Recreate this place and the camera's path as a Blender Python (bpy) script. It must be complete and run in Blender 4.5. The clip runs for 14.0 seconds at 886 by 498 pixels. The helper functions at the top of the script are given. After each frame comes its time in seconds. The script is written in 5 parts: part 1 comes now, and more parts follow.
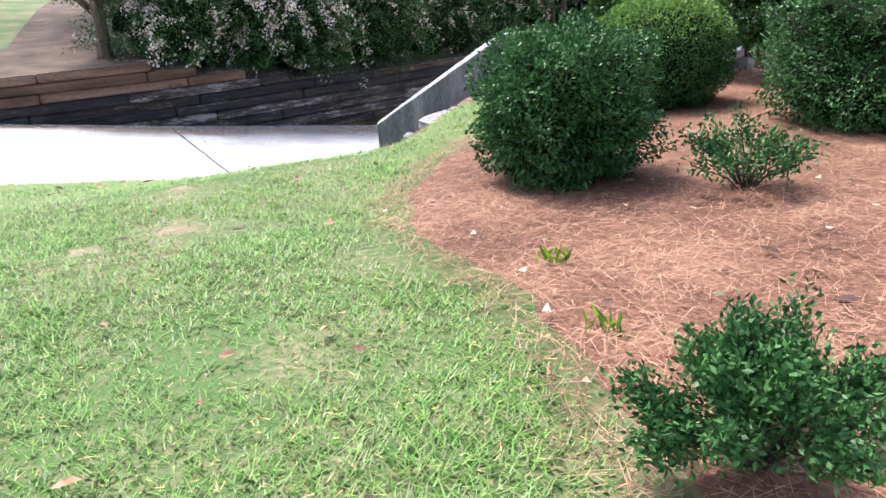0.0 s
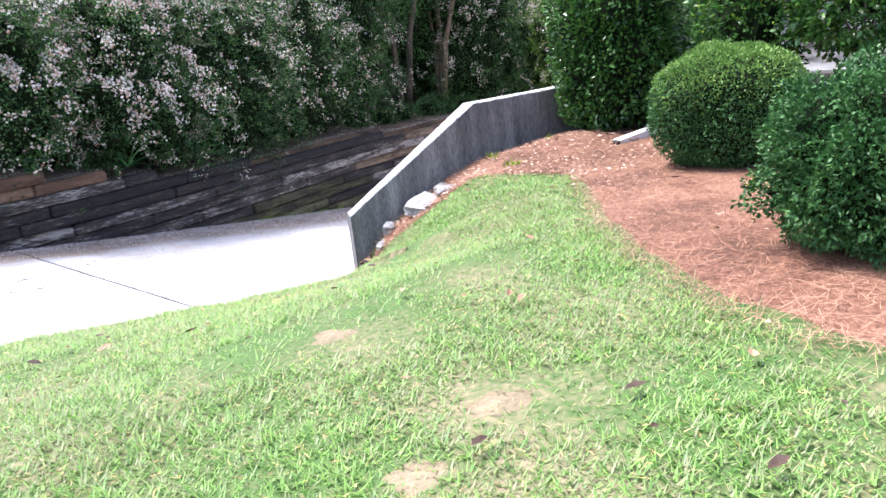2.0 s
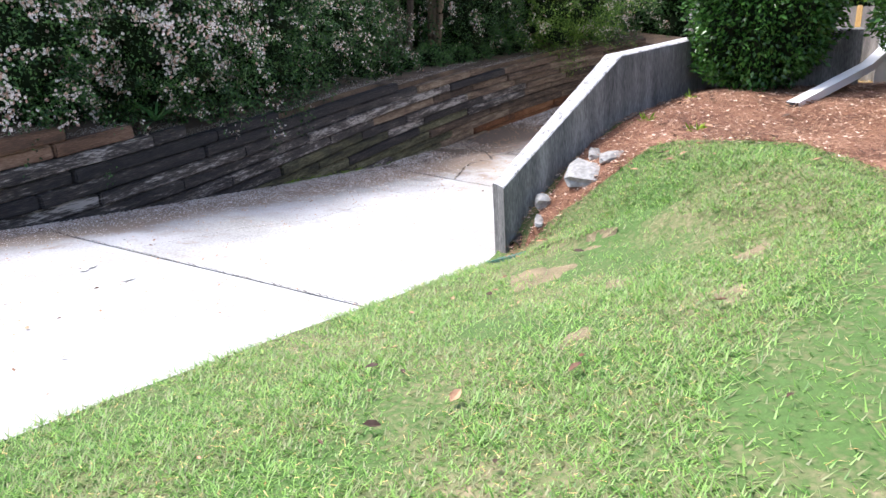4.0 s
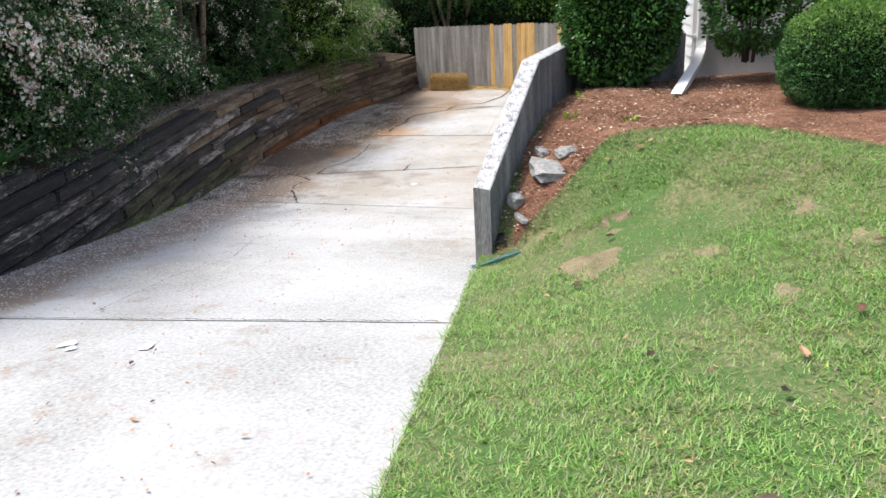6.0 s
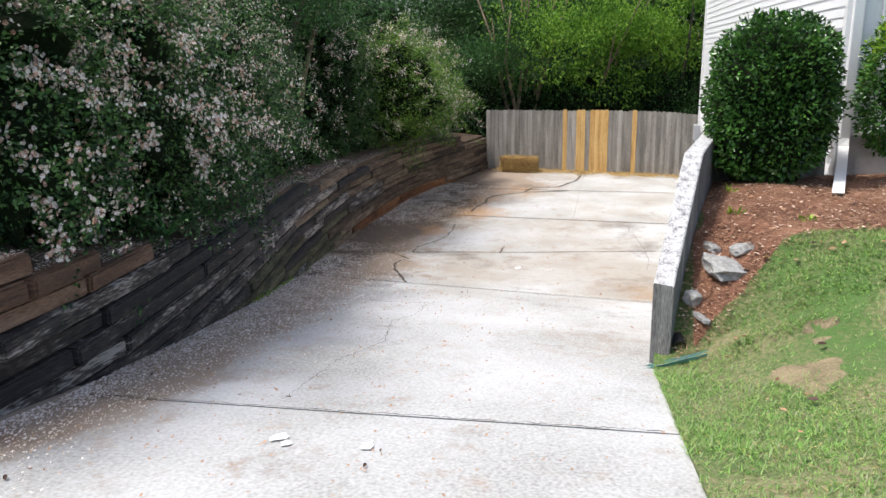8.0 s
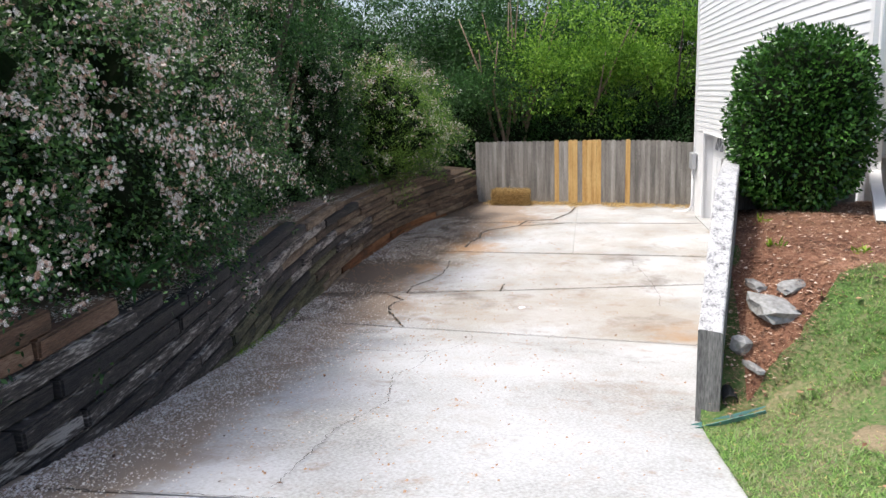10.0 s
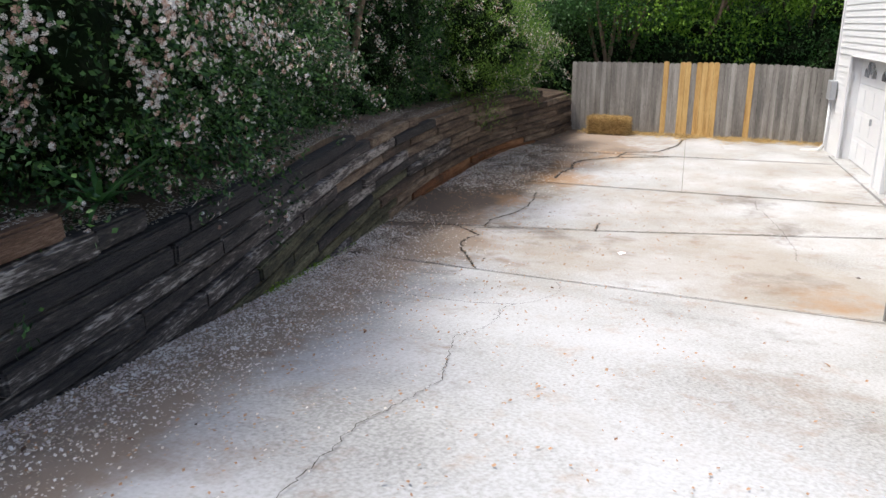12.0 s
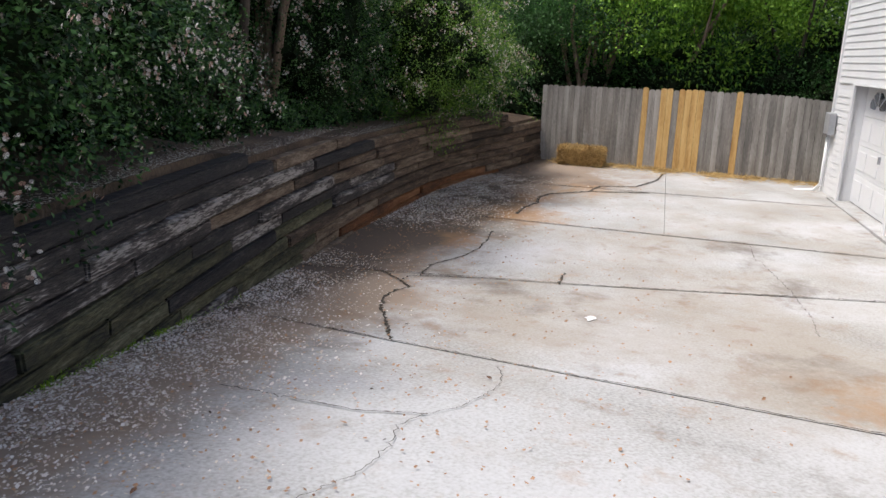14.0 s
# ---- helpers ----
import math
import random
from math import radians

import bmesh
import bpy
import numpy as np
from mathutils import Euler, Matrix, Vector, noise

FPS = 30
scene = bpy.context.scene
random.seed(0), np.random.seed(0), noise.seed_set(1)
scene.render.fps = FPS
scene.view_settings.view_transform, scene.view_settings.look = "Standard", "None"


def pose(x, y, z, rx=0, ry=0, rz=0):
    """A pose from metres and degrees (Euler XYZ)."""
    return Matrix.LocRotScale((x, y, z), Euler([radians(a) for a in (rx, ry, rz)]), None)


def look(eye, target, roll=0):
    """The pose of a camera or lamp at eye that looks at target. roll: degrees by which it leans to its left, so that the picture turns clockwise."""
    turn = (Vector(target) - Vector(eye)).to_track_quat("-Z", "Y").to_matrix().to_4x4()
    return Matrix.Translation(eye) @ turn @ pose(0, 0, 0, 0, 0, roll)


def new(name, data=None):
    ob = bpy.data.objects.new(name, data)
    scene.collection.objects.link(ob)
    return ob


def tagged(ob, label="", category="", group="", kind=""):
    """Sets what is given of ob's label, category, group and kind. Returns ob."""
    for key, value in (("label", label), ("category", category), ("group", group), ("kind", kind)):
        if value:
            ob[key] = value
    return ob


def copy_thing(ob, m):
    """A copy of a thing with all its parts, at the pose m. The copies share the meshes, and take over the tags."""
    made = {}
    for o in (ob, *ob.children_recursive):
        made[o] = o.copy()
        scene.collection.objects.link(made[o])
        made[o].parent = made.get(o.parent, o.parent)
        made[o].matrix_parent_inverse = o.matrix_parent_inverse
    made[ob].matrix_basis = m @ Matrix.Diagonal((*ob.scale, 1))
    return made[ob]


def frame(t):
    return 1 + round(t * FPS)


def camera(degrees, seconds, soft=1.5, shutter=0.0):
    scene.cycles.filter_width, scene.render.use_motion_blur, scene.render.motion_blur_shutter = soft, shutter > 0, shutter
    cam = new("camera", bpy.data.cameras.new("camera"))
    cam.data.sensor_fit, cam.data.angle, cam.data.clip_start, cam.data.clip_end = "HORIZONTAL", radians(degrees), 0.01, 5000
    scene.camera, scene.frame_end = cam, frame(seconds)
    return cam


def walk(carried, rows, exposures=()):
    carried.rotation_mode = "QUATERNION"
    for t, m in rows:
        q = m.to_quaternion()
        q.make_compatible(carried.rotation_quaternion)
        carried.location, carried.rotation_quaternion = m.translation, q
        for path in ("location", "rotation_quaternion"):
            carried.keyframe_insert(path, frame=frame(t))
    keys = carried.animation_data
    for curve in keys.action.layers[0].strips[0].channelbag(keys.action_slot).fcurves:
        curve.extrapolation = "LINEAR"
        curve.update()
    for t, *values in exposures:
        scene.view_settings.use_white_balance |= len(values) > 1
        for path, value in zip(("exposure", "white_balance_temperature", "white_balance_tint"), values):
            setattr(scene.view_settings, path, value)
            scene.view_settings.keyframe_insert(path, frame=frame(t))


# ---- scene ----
cam = camera(62.5, 14.0)
PATH = [
    (0, (1.311, -3.331, 1.85), (1.948, -1.569, 1.15), -4.5),
    (0.2, (1.191, -3.013, 1.889), (1.736, -1.251, 1.115), -4.6),
    (0.5, (1.002, -2.59, 1.871), (1.744, -0.881, 1.145), 2.8),
    (1, (0.699, -1.873, 1.913), (1.763, -0.301, 1.282), -3.1),
    (1.5, (0.246, -1.226, 1.941), (1.592, 0.138, 1.37), -0.4),
    (2, (-0.358, -0.794, 1.889), (0.88, 0.673, 1.327), -6.4),
    (2.5, (-0.55, -0.013, 1.992), (0.567, 1.521, 1.359), -0.5),
    (4.8, (-2.078, 2.777, 1.963), (-0.455, 3.68, 1.221), -5.6),
    (5, (-2.244, 3.02, 2.009), (-0.58, 3.835, 1.257), -5.5),
    (5.5, (-2.259, 3.637, 1.929), (-0.55, 4.352, 1.173), -6.8),
    (6, (-2.458, 4.384, 1.985), (-0.644, 4.857, 1.285), -3.4),
    (6.5, (-2.348, 4.774, 1.978), (-0.534, 5.321, 1.338), -7.0),
    (7, (-2.356, 5.29, 2.017), (-0.484, 5.759, 1.493), -0.7),
    (7.5, (-2.42, 5.631, 2.072), (-0.542, 6.124, 1.593), -0.6),
    (7.7, (-2.504, 5.692, 2.084), (-0.638, 6.219, 1.594), -0.6),
    (9.8, (-1.962, 6.096, 1.987), (-0.117, 6.679, 1.48), -2.7),
    (10, (-1.749, 6.187, 1.968), (0.141, 6.694, 1.557), -2.2),
    (10.5, (-1.425, 6.412, 1.869), (0.456, 6.902, 1.4), -2.9),
    (11, (-0.963, 6.56, 1.767), (0.868, 7.132, 1.2), -2.4),
    (11.3, (-0.713, 6.605, 1.665), (1.15, 7.211, 1.264), -2.4),
    (11.5, (-0.501, 6.705, 1.643), (1.345, 7.301, 1.156), -1.5),
    (12, (0.013, 6.684, 1.515), (1.788, 7.395, 0.926), -0.6),
    (12.5, (0.597, 6.854, 1.361), (2.422, 7.494, 0.853), 2.1),
    (13, (1.211, 6.946, 1.265), (3.038, 7.551, 0.718), -0.3),
    (13.5, (1.804, 6.96, 1.203), (3.629, 7.602, 0.696), 2.4),
    (14, (2.353, 6.983, 1.135), (4.172, 7.636, 0.62), 1.5),
]
EXPOSURES = [(0.0, 1.40, 6150, 13), (1.5, 1.64, 6050, 16), (2.5, 1.7, 6000, 18), (5.0, 0.93, 6400, 9), (6.0, 0.82, 6450, 8), (7.5, 0.75, 6500, 8),
             (10.0, 0.78, 6500, 9), (11.0, 0.8, 6500, 9), (12.5, 0.6, 6500, 9), (14.0, 0.43, 6500, 10)]
walk(cam, [(t, look(eye, target, roll)) for t, eye, target, roll in PATH], EXPOSURES)

# ---- light ----
SUN_ELEV, SUN_AZ = radians(66), radians(108)
world = bpy.data.worlds.new("sky")
scene.world = world
world.use_nodes = True
wn = world.node_tree.nodes
sky = wn.new("ShaderNodeTexSky")
sky.sky_type, sky.sun_disc = "NISHITA", False
sky.sun_elevation, sky.sun_rotation = SUN_ELEV, radians(90) - SUN_AZ
sky.air_density, sky.dust_density = 1.0, 4.0
wn["Background"].inputs["Strength"].default_value = 0.15
world.node_tree.links.new(sky.outputs[0], wn["Background"].inputs["Color"])
sun_data = bpy.data.lights.new("sun", "SUN")
sun_data.energy, sun_data.angle, sun_data.color = 2.35, radians(12), (1.0, 0.96, 0.9)
sun = new("sun", sun_data)
sun.matrix_world = look((math.cos(SUN_AZ) * math.cos(SUN_ELEV) * 50, math.sin(SUN_AZ) * math.cos(SUN_ELEV) * 50, math.sin(SUN_ELEV) * 50), (0, 0, 0))


# ---- materials ----
def material(name, colours, scale=3.0, fine=60.0, rough=0.8, bump=0.3, stretch=(1, 1, 1), metal=0.0, vary=0.0, bump_scale=0.01, translucent=0.0, sheen=0.0, island=False, spec=0.5):
    """A surface whose colour wanders between the given ones at a coarse and a fine scale, with fine relief."""
    m = bpy.data.materials.new(name)
    m.use_nodes = True
    n, l = m.node_tree.nodes, m.node_tree.links
    bsdf = n["Principled BSDF"]
    bsdf.inputs["Roughness"].default_value = rough
    bsdf.inputs["Metallic"].default_value = metal
    bsdf.inputs["Specular IOR Level"].default_value = spec
    co = n.new("ShaderNodeNewGeometry")
    mp = n.new("ShaderNodeMapping")
    mp.inputs["Scale"].default_value = stretch
    l.new(co.outputs["Position"], mp.inputs["Vector"])
    coarse, small = n.new("ShaderNodeTexNoise"), n.new("ShaderNodeTexNoise")
    coarse.inputs["Scale"].default_value, coarse.inputs["Detail"].default_value = scale, 6
    small.inputs["Scale"].default_value, small.inputs["Detail"].default_value = fine, 4
    for t in (coarse, small):
        l.new(mp.outputs[0], t.inputs["Vector"])
    mix = n.new("ShaderNodeMath")
    mix.operation = "MULTIPLY_ADD"
    mix.inputs[1].default_value = 0.45
    l.new(small.outputs[0], mix.inputs[0])
    half = n.new("ShaderNodeMath")
    half.operation = "MULTIPLY"
    half.inputs[1].default_value = 0.55
    l.new(coarse.outputs[0], half.inputs[0])
    l.new(half.outputs[0], mix.inputs[2])
    value = mix.outputs[0]
    if vary or island:
        src = n.new("ShaderNodeNewGeometry") if island else n.new("ShaderNodeObjectInfo")
        sh = n.new("ShaderNodeMath")
        sh.operation = "MULTIPLY_ADD"
        sh.inputs[1].default_value = vary or 0.3
        l.new(src.outputs["Random Per Island" if island else "Random"], sh.inputs[0])
        sub = n.new("ShaderNodeMath")
        sub.operation = "SUBTRACT"
        sub.inputs[1].default_value = (vary or 0.3) / 2
        l.new(value, sub.inputs[0])
        l.new(sub.outputs[0], sh.inputs[2])
        value = sh.outputs[0]
    ramp = n.new("ShaderNodeValToRGB")
    lo, hi = 0.34, 0.66
    while len(ramp.color_ramp.elements) < len(colours):
        ramp.color_ramp.elements.new(0.5)
    for i, c in enumerate(colours):
        ramp.color_ramp.elements[i].position = lo + (hi - lo) * i / max(1, len(colours) - 1)
        ramp.color_ramp.elements[i].color = (*c, 1)
    l.new(value, ramp.inputs[0])
    l.new(ramp.outputs[0], bsdf.inputs["Base Color"])
    if bump:
        b = n.new("ShaderNodeBump")
        b.inputs["Strength"].default_value, b.inputs["Distance"].default_value = bump, bump_scale
        l.new(small.outputs[0], b.inputs["Height"])
        l.new(b.outputs[0], bsdf.inputs["Normal"])
    if translucent:
        tr = n.new("ShaderNodeBsdfTranslucent")
        l.new(ramp.outputs[0], tr.inputs["Color"])
        ms = n.new("ShaderNodeMixShader")
        ms.inputs[0].default_value = translucent
        l.new(bsdf.outputs[0], ms.inputs[1])
        l.new(tr.outputs[0], ms.inputs[2])
        l.new(ms.outputs[0], n["Material Output"].inputs["Surface"])
    return m




def concrete_material():
    """Pale concrete; soil, tannin, rust, wet stains and painted shade, stored on each corner of the mesh, darken it in
    broken patches.
    """
    m = material("driveway_concrete", [(0.25, 0.25, 0.245), (0.37, 0.37, 0.365), (0.46, 0.465, 0.475), (0.51, 0.515, 0.53)], 0.6, 42, 0.85, 0.25, bump_scale=0.006)
    n, l = m.node_tree.nodes, m.node_tree.links
    bsdf = n["Principled BSDF"]
    clean = bsdf.inputs["Base Color"].links[0].from_socket
    co = n.new("ShaderNodeNewGeometry")
    for name, colour, scale, gain in (("tannin", (0.31, 0.265, 0.21, 1), 1.1, 0.8), ("soil", (0.28, 0.215, 0.165, 1), 2.6, 1.2), ("damp_shade", (0.095, 0.07, 0.052, 1), 1.5, 1.2), ("rust", (0.36, 0.20, 0.09, 1), 3.0, 1.0)):
        at = n.new("ShaderNodeAttribute")
        at.attribute_name = name
        no = n.new("ShaderNodeTexNoise")
        no.inputs["Scale"].default_value, no.inputs["Detail"].default_value, no.inputs["Roughness"].default_value = scale, 9, 0.7
        l.new(co.outputs["Position"], no.inputs["Vector"])
        add = n.new("ShaderNodeMath")
        add.operation = "ADD"
        l.new(at.outputs["Fac"], add.inputs[0])
        l.new(no.outputs[0], add.inputs[1])
        mr = n.new("ShaderNodeMapRange")
        mr.inputs["From Min"].default_value, mr.inputs["From Max"].default_value = 0.57, 0.9
        mr.inputs["To Max"].default_value = gain * 0.8
        l.new(add.outputs[0], mr.inputs["Value"])
        mx = n.new("ShaderNodeMix")
        mx.data_type = "RGBA"
        l.new(mr.outputs[0], mx.inputs[0])
        l.new(clean, mx.inputs[6])
        mx.inputs[7].default_value = colour
        clean = mx.outputs[2]
    l.new(clean, bsdf.inputs["Base Color"])
    return m


CONCRETE = concrete_material()
CRACK = material("crack_dirt", [(0.03, 0.026, 0.02), (0.085, 0.07, 0.055)], 4, 50, 0.95)
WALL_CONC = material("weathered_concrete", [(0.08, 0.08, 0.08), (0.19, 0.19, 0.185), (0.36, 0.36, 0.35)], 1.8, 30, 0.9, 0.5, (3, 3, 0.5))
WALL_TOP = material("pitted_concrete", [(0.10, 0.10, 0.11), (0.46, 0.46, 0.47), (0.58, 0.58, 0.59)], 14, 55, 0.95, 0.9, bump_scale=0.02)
TIMBER = material("weathered_timber", [(0.008, 0.007, 0.009), (0.016, 0.014, 0.015), (0.030, 0.025, 0.024), (0.075, 0.062, 0.056), (0.34, 0.31, 0.29)], 1.5, 9, 0.85, 0.9, (1.3, 1.3, 9), vary=0.2, bump_scale=0.02)
# Browner timber of the far wall, with warm sunlight mixed into the colour.
TIMBER_SUNLIT = material("sunlit_brown_timber", [(0.02, 0.013, 0.009), (0.06, 0.038, 0.025), (0.13, 0.09, 0.06), (0.24, 0.185, 0.135)], 1.4, 8, 0.85, 0.9, (1.3, 1.3, 9), vary=0.2, bump_scale=0.02)
TIMBER_MOSSY = material("mossy_weathered_timber", [(0.014, 0.014, 0.009), (0.045, 0.042, 0.022), (0.10, 0.095, 0.05), (0.20, 0.185, 0.13)], 1.5, 9, 0.9, 0.9, (1.3, 1.3, 8), vary=0.2, bump_scale=0.02)
TIMBER_ORANGE = material("rust_stained_timber", [(0.06, 0.022, 0.008), (0.17, 0.065, 0.022), (0.26, 0.13, 0.06)], 1.5, 9, 0.9, 0.9, (1.3, 1.3, 8), vary=0.2, bump_scale=0.02)
TIMBER_RED = material("brown_timber", [(0.05, 0.028, 0.018), (0.13, 0.07, 0.042), (0.26, 0.17, 0.12)], 0.8, 11, 0.85, 0.9, (1.5, 1.5, 11), vary=0.2, bump_scale=0.015)
LAWN = material("lawn_soil_and_turf", [(0.26, 0.21, 0.13), (0.14, 0.15, 0.065), (0.06, 0.115, 0.026), (0.07, 0.14, 0.032)], 1.3, 30, 0.95, 0.6, bump_scale=0.02)
BLADE = material("grass_blade", [(0.27, 0.30, 0.14), (0.16, 0.29, 0.06), (0.075, 0.20, 0.028), (0.12, 0.29, 0.045), (0.26, 0.45, 0.10)], 1.3, 9, 0.45, 0, vary=0.75, island=True, translucent=0.35)
STRAW = material("pine_straw", [(0.06, 0.026, 0.015), (0.18, 0.082, 0.046), (0.29, 0.155, 0.10)], 1.5, 40, 0.9, 0.8, bump_scale=0.02)
NEEDLE = material("pine_needle", [(0.10, 0.04, 0.022), (0.27, 0.125, 0.075), (0.48, 0.29, 0.19)], 1.5, 40, 0.7, 0, vary=0.4, island=True)
SOIL = material("leaf_litter_soil", [(0.03, 0.022, 0.015), (0.09, 0.06, 0.04), (0.16, 0.11, 0.07)], 2, 35, 0.95, 0.8, bump_scale=0.02)
SIDING = material("white_vinyl_siding", [(0.74, 0.75, 0.77), (0.80, 0.81, 0.82)], 2, 30, 0.45, 0.05)
TRIM = material("white_painted_trim", [(0.76, 0.77, 0.79), (0.82, 0.82, 0.83)], 3, 40, 0.4, 0.05)
FOUNDATION = material("painted_foundation", [(0.55, 0.56, 0.58), (0.68, 0.69, 0.70)], 2, 30, 0.8, 0.4)
DOORPAINT = material("garage_door_paint", [(0.74, 0.75, 0.78), (0.80, 0.81, 0.82)], 2, 30, 0.4, 0.05)
DARK = material("dark_interior", [(0.01, 0.01, 0.012), (0.02, 0.02, 0.025)], 2, 30, 0.6, 0)
METAL = material("grey_metal", [(0.35, 0.36, 0.38), (0.45, 0.46, 0.48)], 3, 30, 0.45, 0.05, metal=0.3)
OLDBOARD = material("weathered_fence_board", [(0.14, 0.13, 0.12), (0.27, 0.25, 0.225), (0.43, 0.405, 0.375)], 1.2, 20, 0.9, 0.6, (6, 6, 0.6), vary=0.17, bump_scale=0.006)
NEWBOARD = material("new_pine_board", [(0.38, 0.20, 0.06), (0.58, 0.36, 0.13), (0.70, 0.48, 0.20)], 1.5, 14, 0.8, 0.3, (6, 6, 0.6), vary=0.12, bump_scale=0.004)
HAY = material("straw", [(0.20, 0.12, 0.04), (0.52, 0.34, 0.12), (0.74, 0.54, 0.24)], 9, 60, 0.8, 0.5, vary=0.5, island=True)
BOX_LEAF = material("boxwood_leaf", [(0.022, 0.07, 0.02), (0.042, 0.125, 0.032), (0.085, 0.20, 0.06)], 2, 8, 0.42, 0, vary=0.45, island=True, translucent=0.15, spec=0.22)
BOX_TOP = material("boxwood_new_leaf", [(0.09, 0.18, 0.035), (0.15, 0.28, 0.055), (0.24, 0.40, 0.10)], 2, 8, 0.42, 0, vary=0.4, island=True, translucent=0.25, spec=0.22)
HOLLY_LEAF = material("glossy_camellia_leaf", [(0.02, 0.06, 0.012), (0.04, 0.115, 0.02), (0.08, 0.20, 0.035)], 2, 8, 0.27, 0, vary=0.4, island=True, translucent=0.12, spec=0.4)
YELLOW_LEAF = material("young_yellow_green_leaf", [(0.08, 0.17, 0.015), (0.17, 0.31, 0.025), (0.30, 0.45, 0.04)], 2, 8, 0.35, 0, vary=0.35, island=True, translucent=0.25, spec=0.22)
HEDGE_LEAF = material("abelia_leaf", [(0.012, 0.038, 0.011), (0.034, 0.092, 0.024), (0.09, 0.19, 0.05)], 0.9, 5, 0.4, 0, vary=0.6, island=True, translucent=0.18, spec=0.3)
HEDGE_YOUNG = material("young_abelia_leaf", [(0.04, 0.10, 0.014), (0.10, 0.21, 0.03), (0.22, 0.36, 0.06)], 0.9, 5, 0.4, 0, vary=0.5, island=True, translucent=0.3, spec=0.3)
SEPAL = material("pinkish_sepal", [(0.30, 0.16, 0.12), (0.46, 0.28, 0.22), (0.58, 0.42, 0.34)], 2, 20, 0.7, 0, vary=0.4, island=True, translucent=0.2)
TREE_LEAF = material("woodland_leaf", [(0.018, 0.05, 0.014), (0.032, 0.09, 0.022), (0.06, 0.15, 0.035)], 0.6, 3, 0.5, 0, vary=0.35, island=True, translucent=0.15, spec=0.22)
BRIGHT_LEAF = material("bright_maple_leaf", [(0.07, 0.17, 0.02), (0.15, 0.31, 0.035), (0.30, 0.50, 0.07)], 0.8, 3, 0.5, 0, vary=0.35, island=True, translucent=0.4, spec=0.22)
# Near-black colour that paints in the shade deep inside the shrubs.
SHADE_CORE = material("shrub_core_shade", [(0.004, 0.008, 0.003), (0.008, 0.016, 0.005), (0.015, 0.018, 0.009)], 3, 25, 0.95, 0.6, bump_scale=0.03, spec=0.1)
PETAL = material("white_petal", [(0.50, 0.40, 0.36), (0.68, 0.61, 0.57), (0.78, 0.75, 0.72)], 2, 20, 0.6, 0, vary=0.4, island=True, translucent=0.2)
DEBRIS = material("fallen_petal", [(0.42, 0.34, 0.25), (0.62, 0.55, 0.47), (0.74, 0.70, 0.65)], 2, 20, 0.8, 0, vary=0.4, island=True)
TANSOIL = material("tan_soil", [(0.11, 0.095, 0.05), (0.20, 0.16, 0.095), (0.28, 0.22, 0.14)], 6, 50, 0.95, 0.6)
LITTER = material("broken_leaf", [(0.06, 0.026, 0.016), (0.20, 0.095, 0.055), (0.42, 0.27, 0.18)], 3, 25, 0.8, 0, vary=0.9, island=True)
PALELEAF = material("pale_dry_leaf", [(0.22, 0.11, 0.06), (0.46, 0.30, 0.20), (0.66, 0.52, 0.42)], 3, 25, 0.8, 0, vary=0.9, island=True)
BARK = material("tan_bark", [(0.09, 0.06, 0.04), (0.20, 0.14, 0.10), (0.32, 0.24, 0.18)], 3, 25, 0.9, 0.6, (3, 3, 0.6), bump_scale=0.015)
DARKBARK = material("dark_bark", [(0.02, 0.016, 0.012), (0.06, 0.045, 0.035), (0.12, 0.09, 0.07)], 3, 25, 0.9, 0.6, (3, 3, 0.6), bump_scale=0.015)
ROCK = material("grey_fieldstone", [(0.14, 0.135, 0.13), (0.27, 0.27, 0.265), (0.40, 0.40, 0.395)], 4, 25, 0.9, 0.6, bump_scale=0.015)
DEADLEAF = material("dead_leaf", [(0.05, 0.025, 0.015), (0.18, 0.085, 0.045), (0.40, 0.24, 0.14)], 3, 25, 0.7, 0, vary=0.6)
GREENPLASTIC = material("green_plastic", [(0.06, 0.17, 0.155), (0.10, 0.26, 0.24)], 5, 40, 0.45, 0.1)
BLACKPLASTIC = material("black_plastic", [(0.01, 0.01, 0.01), (0.025, 0.025, 0.025)], 5, 40, 0.5, 0.2)
GREYDIRT = material("gravelly_dirt", [(0.10, 0.075, 0.055), (0.20, 0.155, 0.12), (0.30, 0.26, 0.22)], 2.5, 45, 0.95, 0.6, bump_scale=0.01)
MOSS = material("moss", [(0.03, 0.06, 0.01), (0.07, 0.13, 0.02)], 6, 60, 0.95, 0.8)


def glass_material():
    m = bpy.data.materials.new("window_glass")
    m.use_nodes = True
    b = m.node_tree.nodes["Principled BSDF"]
    b.inputs["Base Color"].default_value = (0.05, 0.065, 0.09, 1)
    b.inputs["Roughness"].default_value, b.inputs["Metallic"].default_value = 0.05, 0.0
    b.inputs["Specular IOR Level"].default_value = 0.9
    return m


GLASS = glass_material()

# ---- plan ----
DRIVE_X, DRIVE_Z = (-40, -12, -4, 0, 1.1, 3.8, 7.7, 10.8, 14.1, 17.6, 21.5, 40), (5.0, 1.7, 0.66, 0.04, -0.135, -0.58, -1.24, -1.49, -1.55, -1.52, -1.55, -1.6)
BACK_X, BACK_Y = (-40, -6, -1, 1.1, 3.3, 5, 7.5, 9.5, 11.6, 14.8, 17, 20, 22, 40), (6.5, 9.3, 9.65, 9.68, 10.08, 10.48, 11.20, 11.58, 11.95, 12.15, 12.1, 11.5, 11.35, 11.2)
EDGE_X, EDGE_Y = (-40, -4, 0, 3.75, 5.5, 7.1, 8.0, 20.1, 22.5, 40), (0.5, 4.8, 5.3, 5.68, 5.40, 5.15, 3.55, 4.6, 4.8, 5)
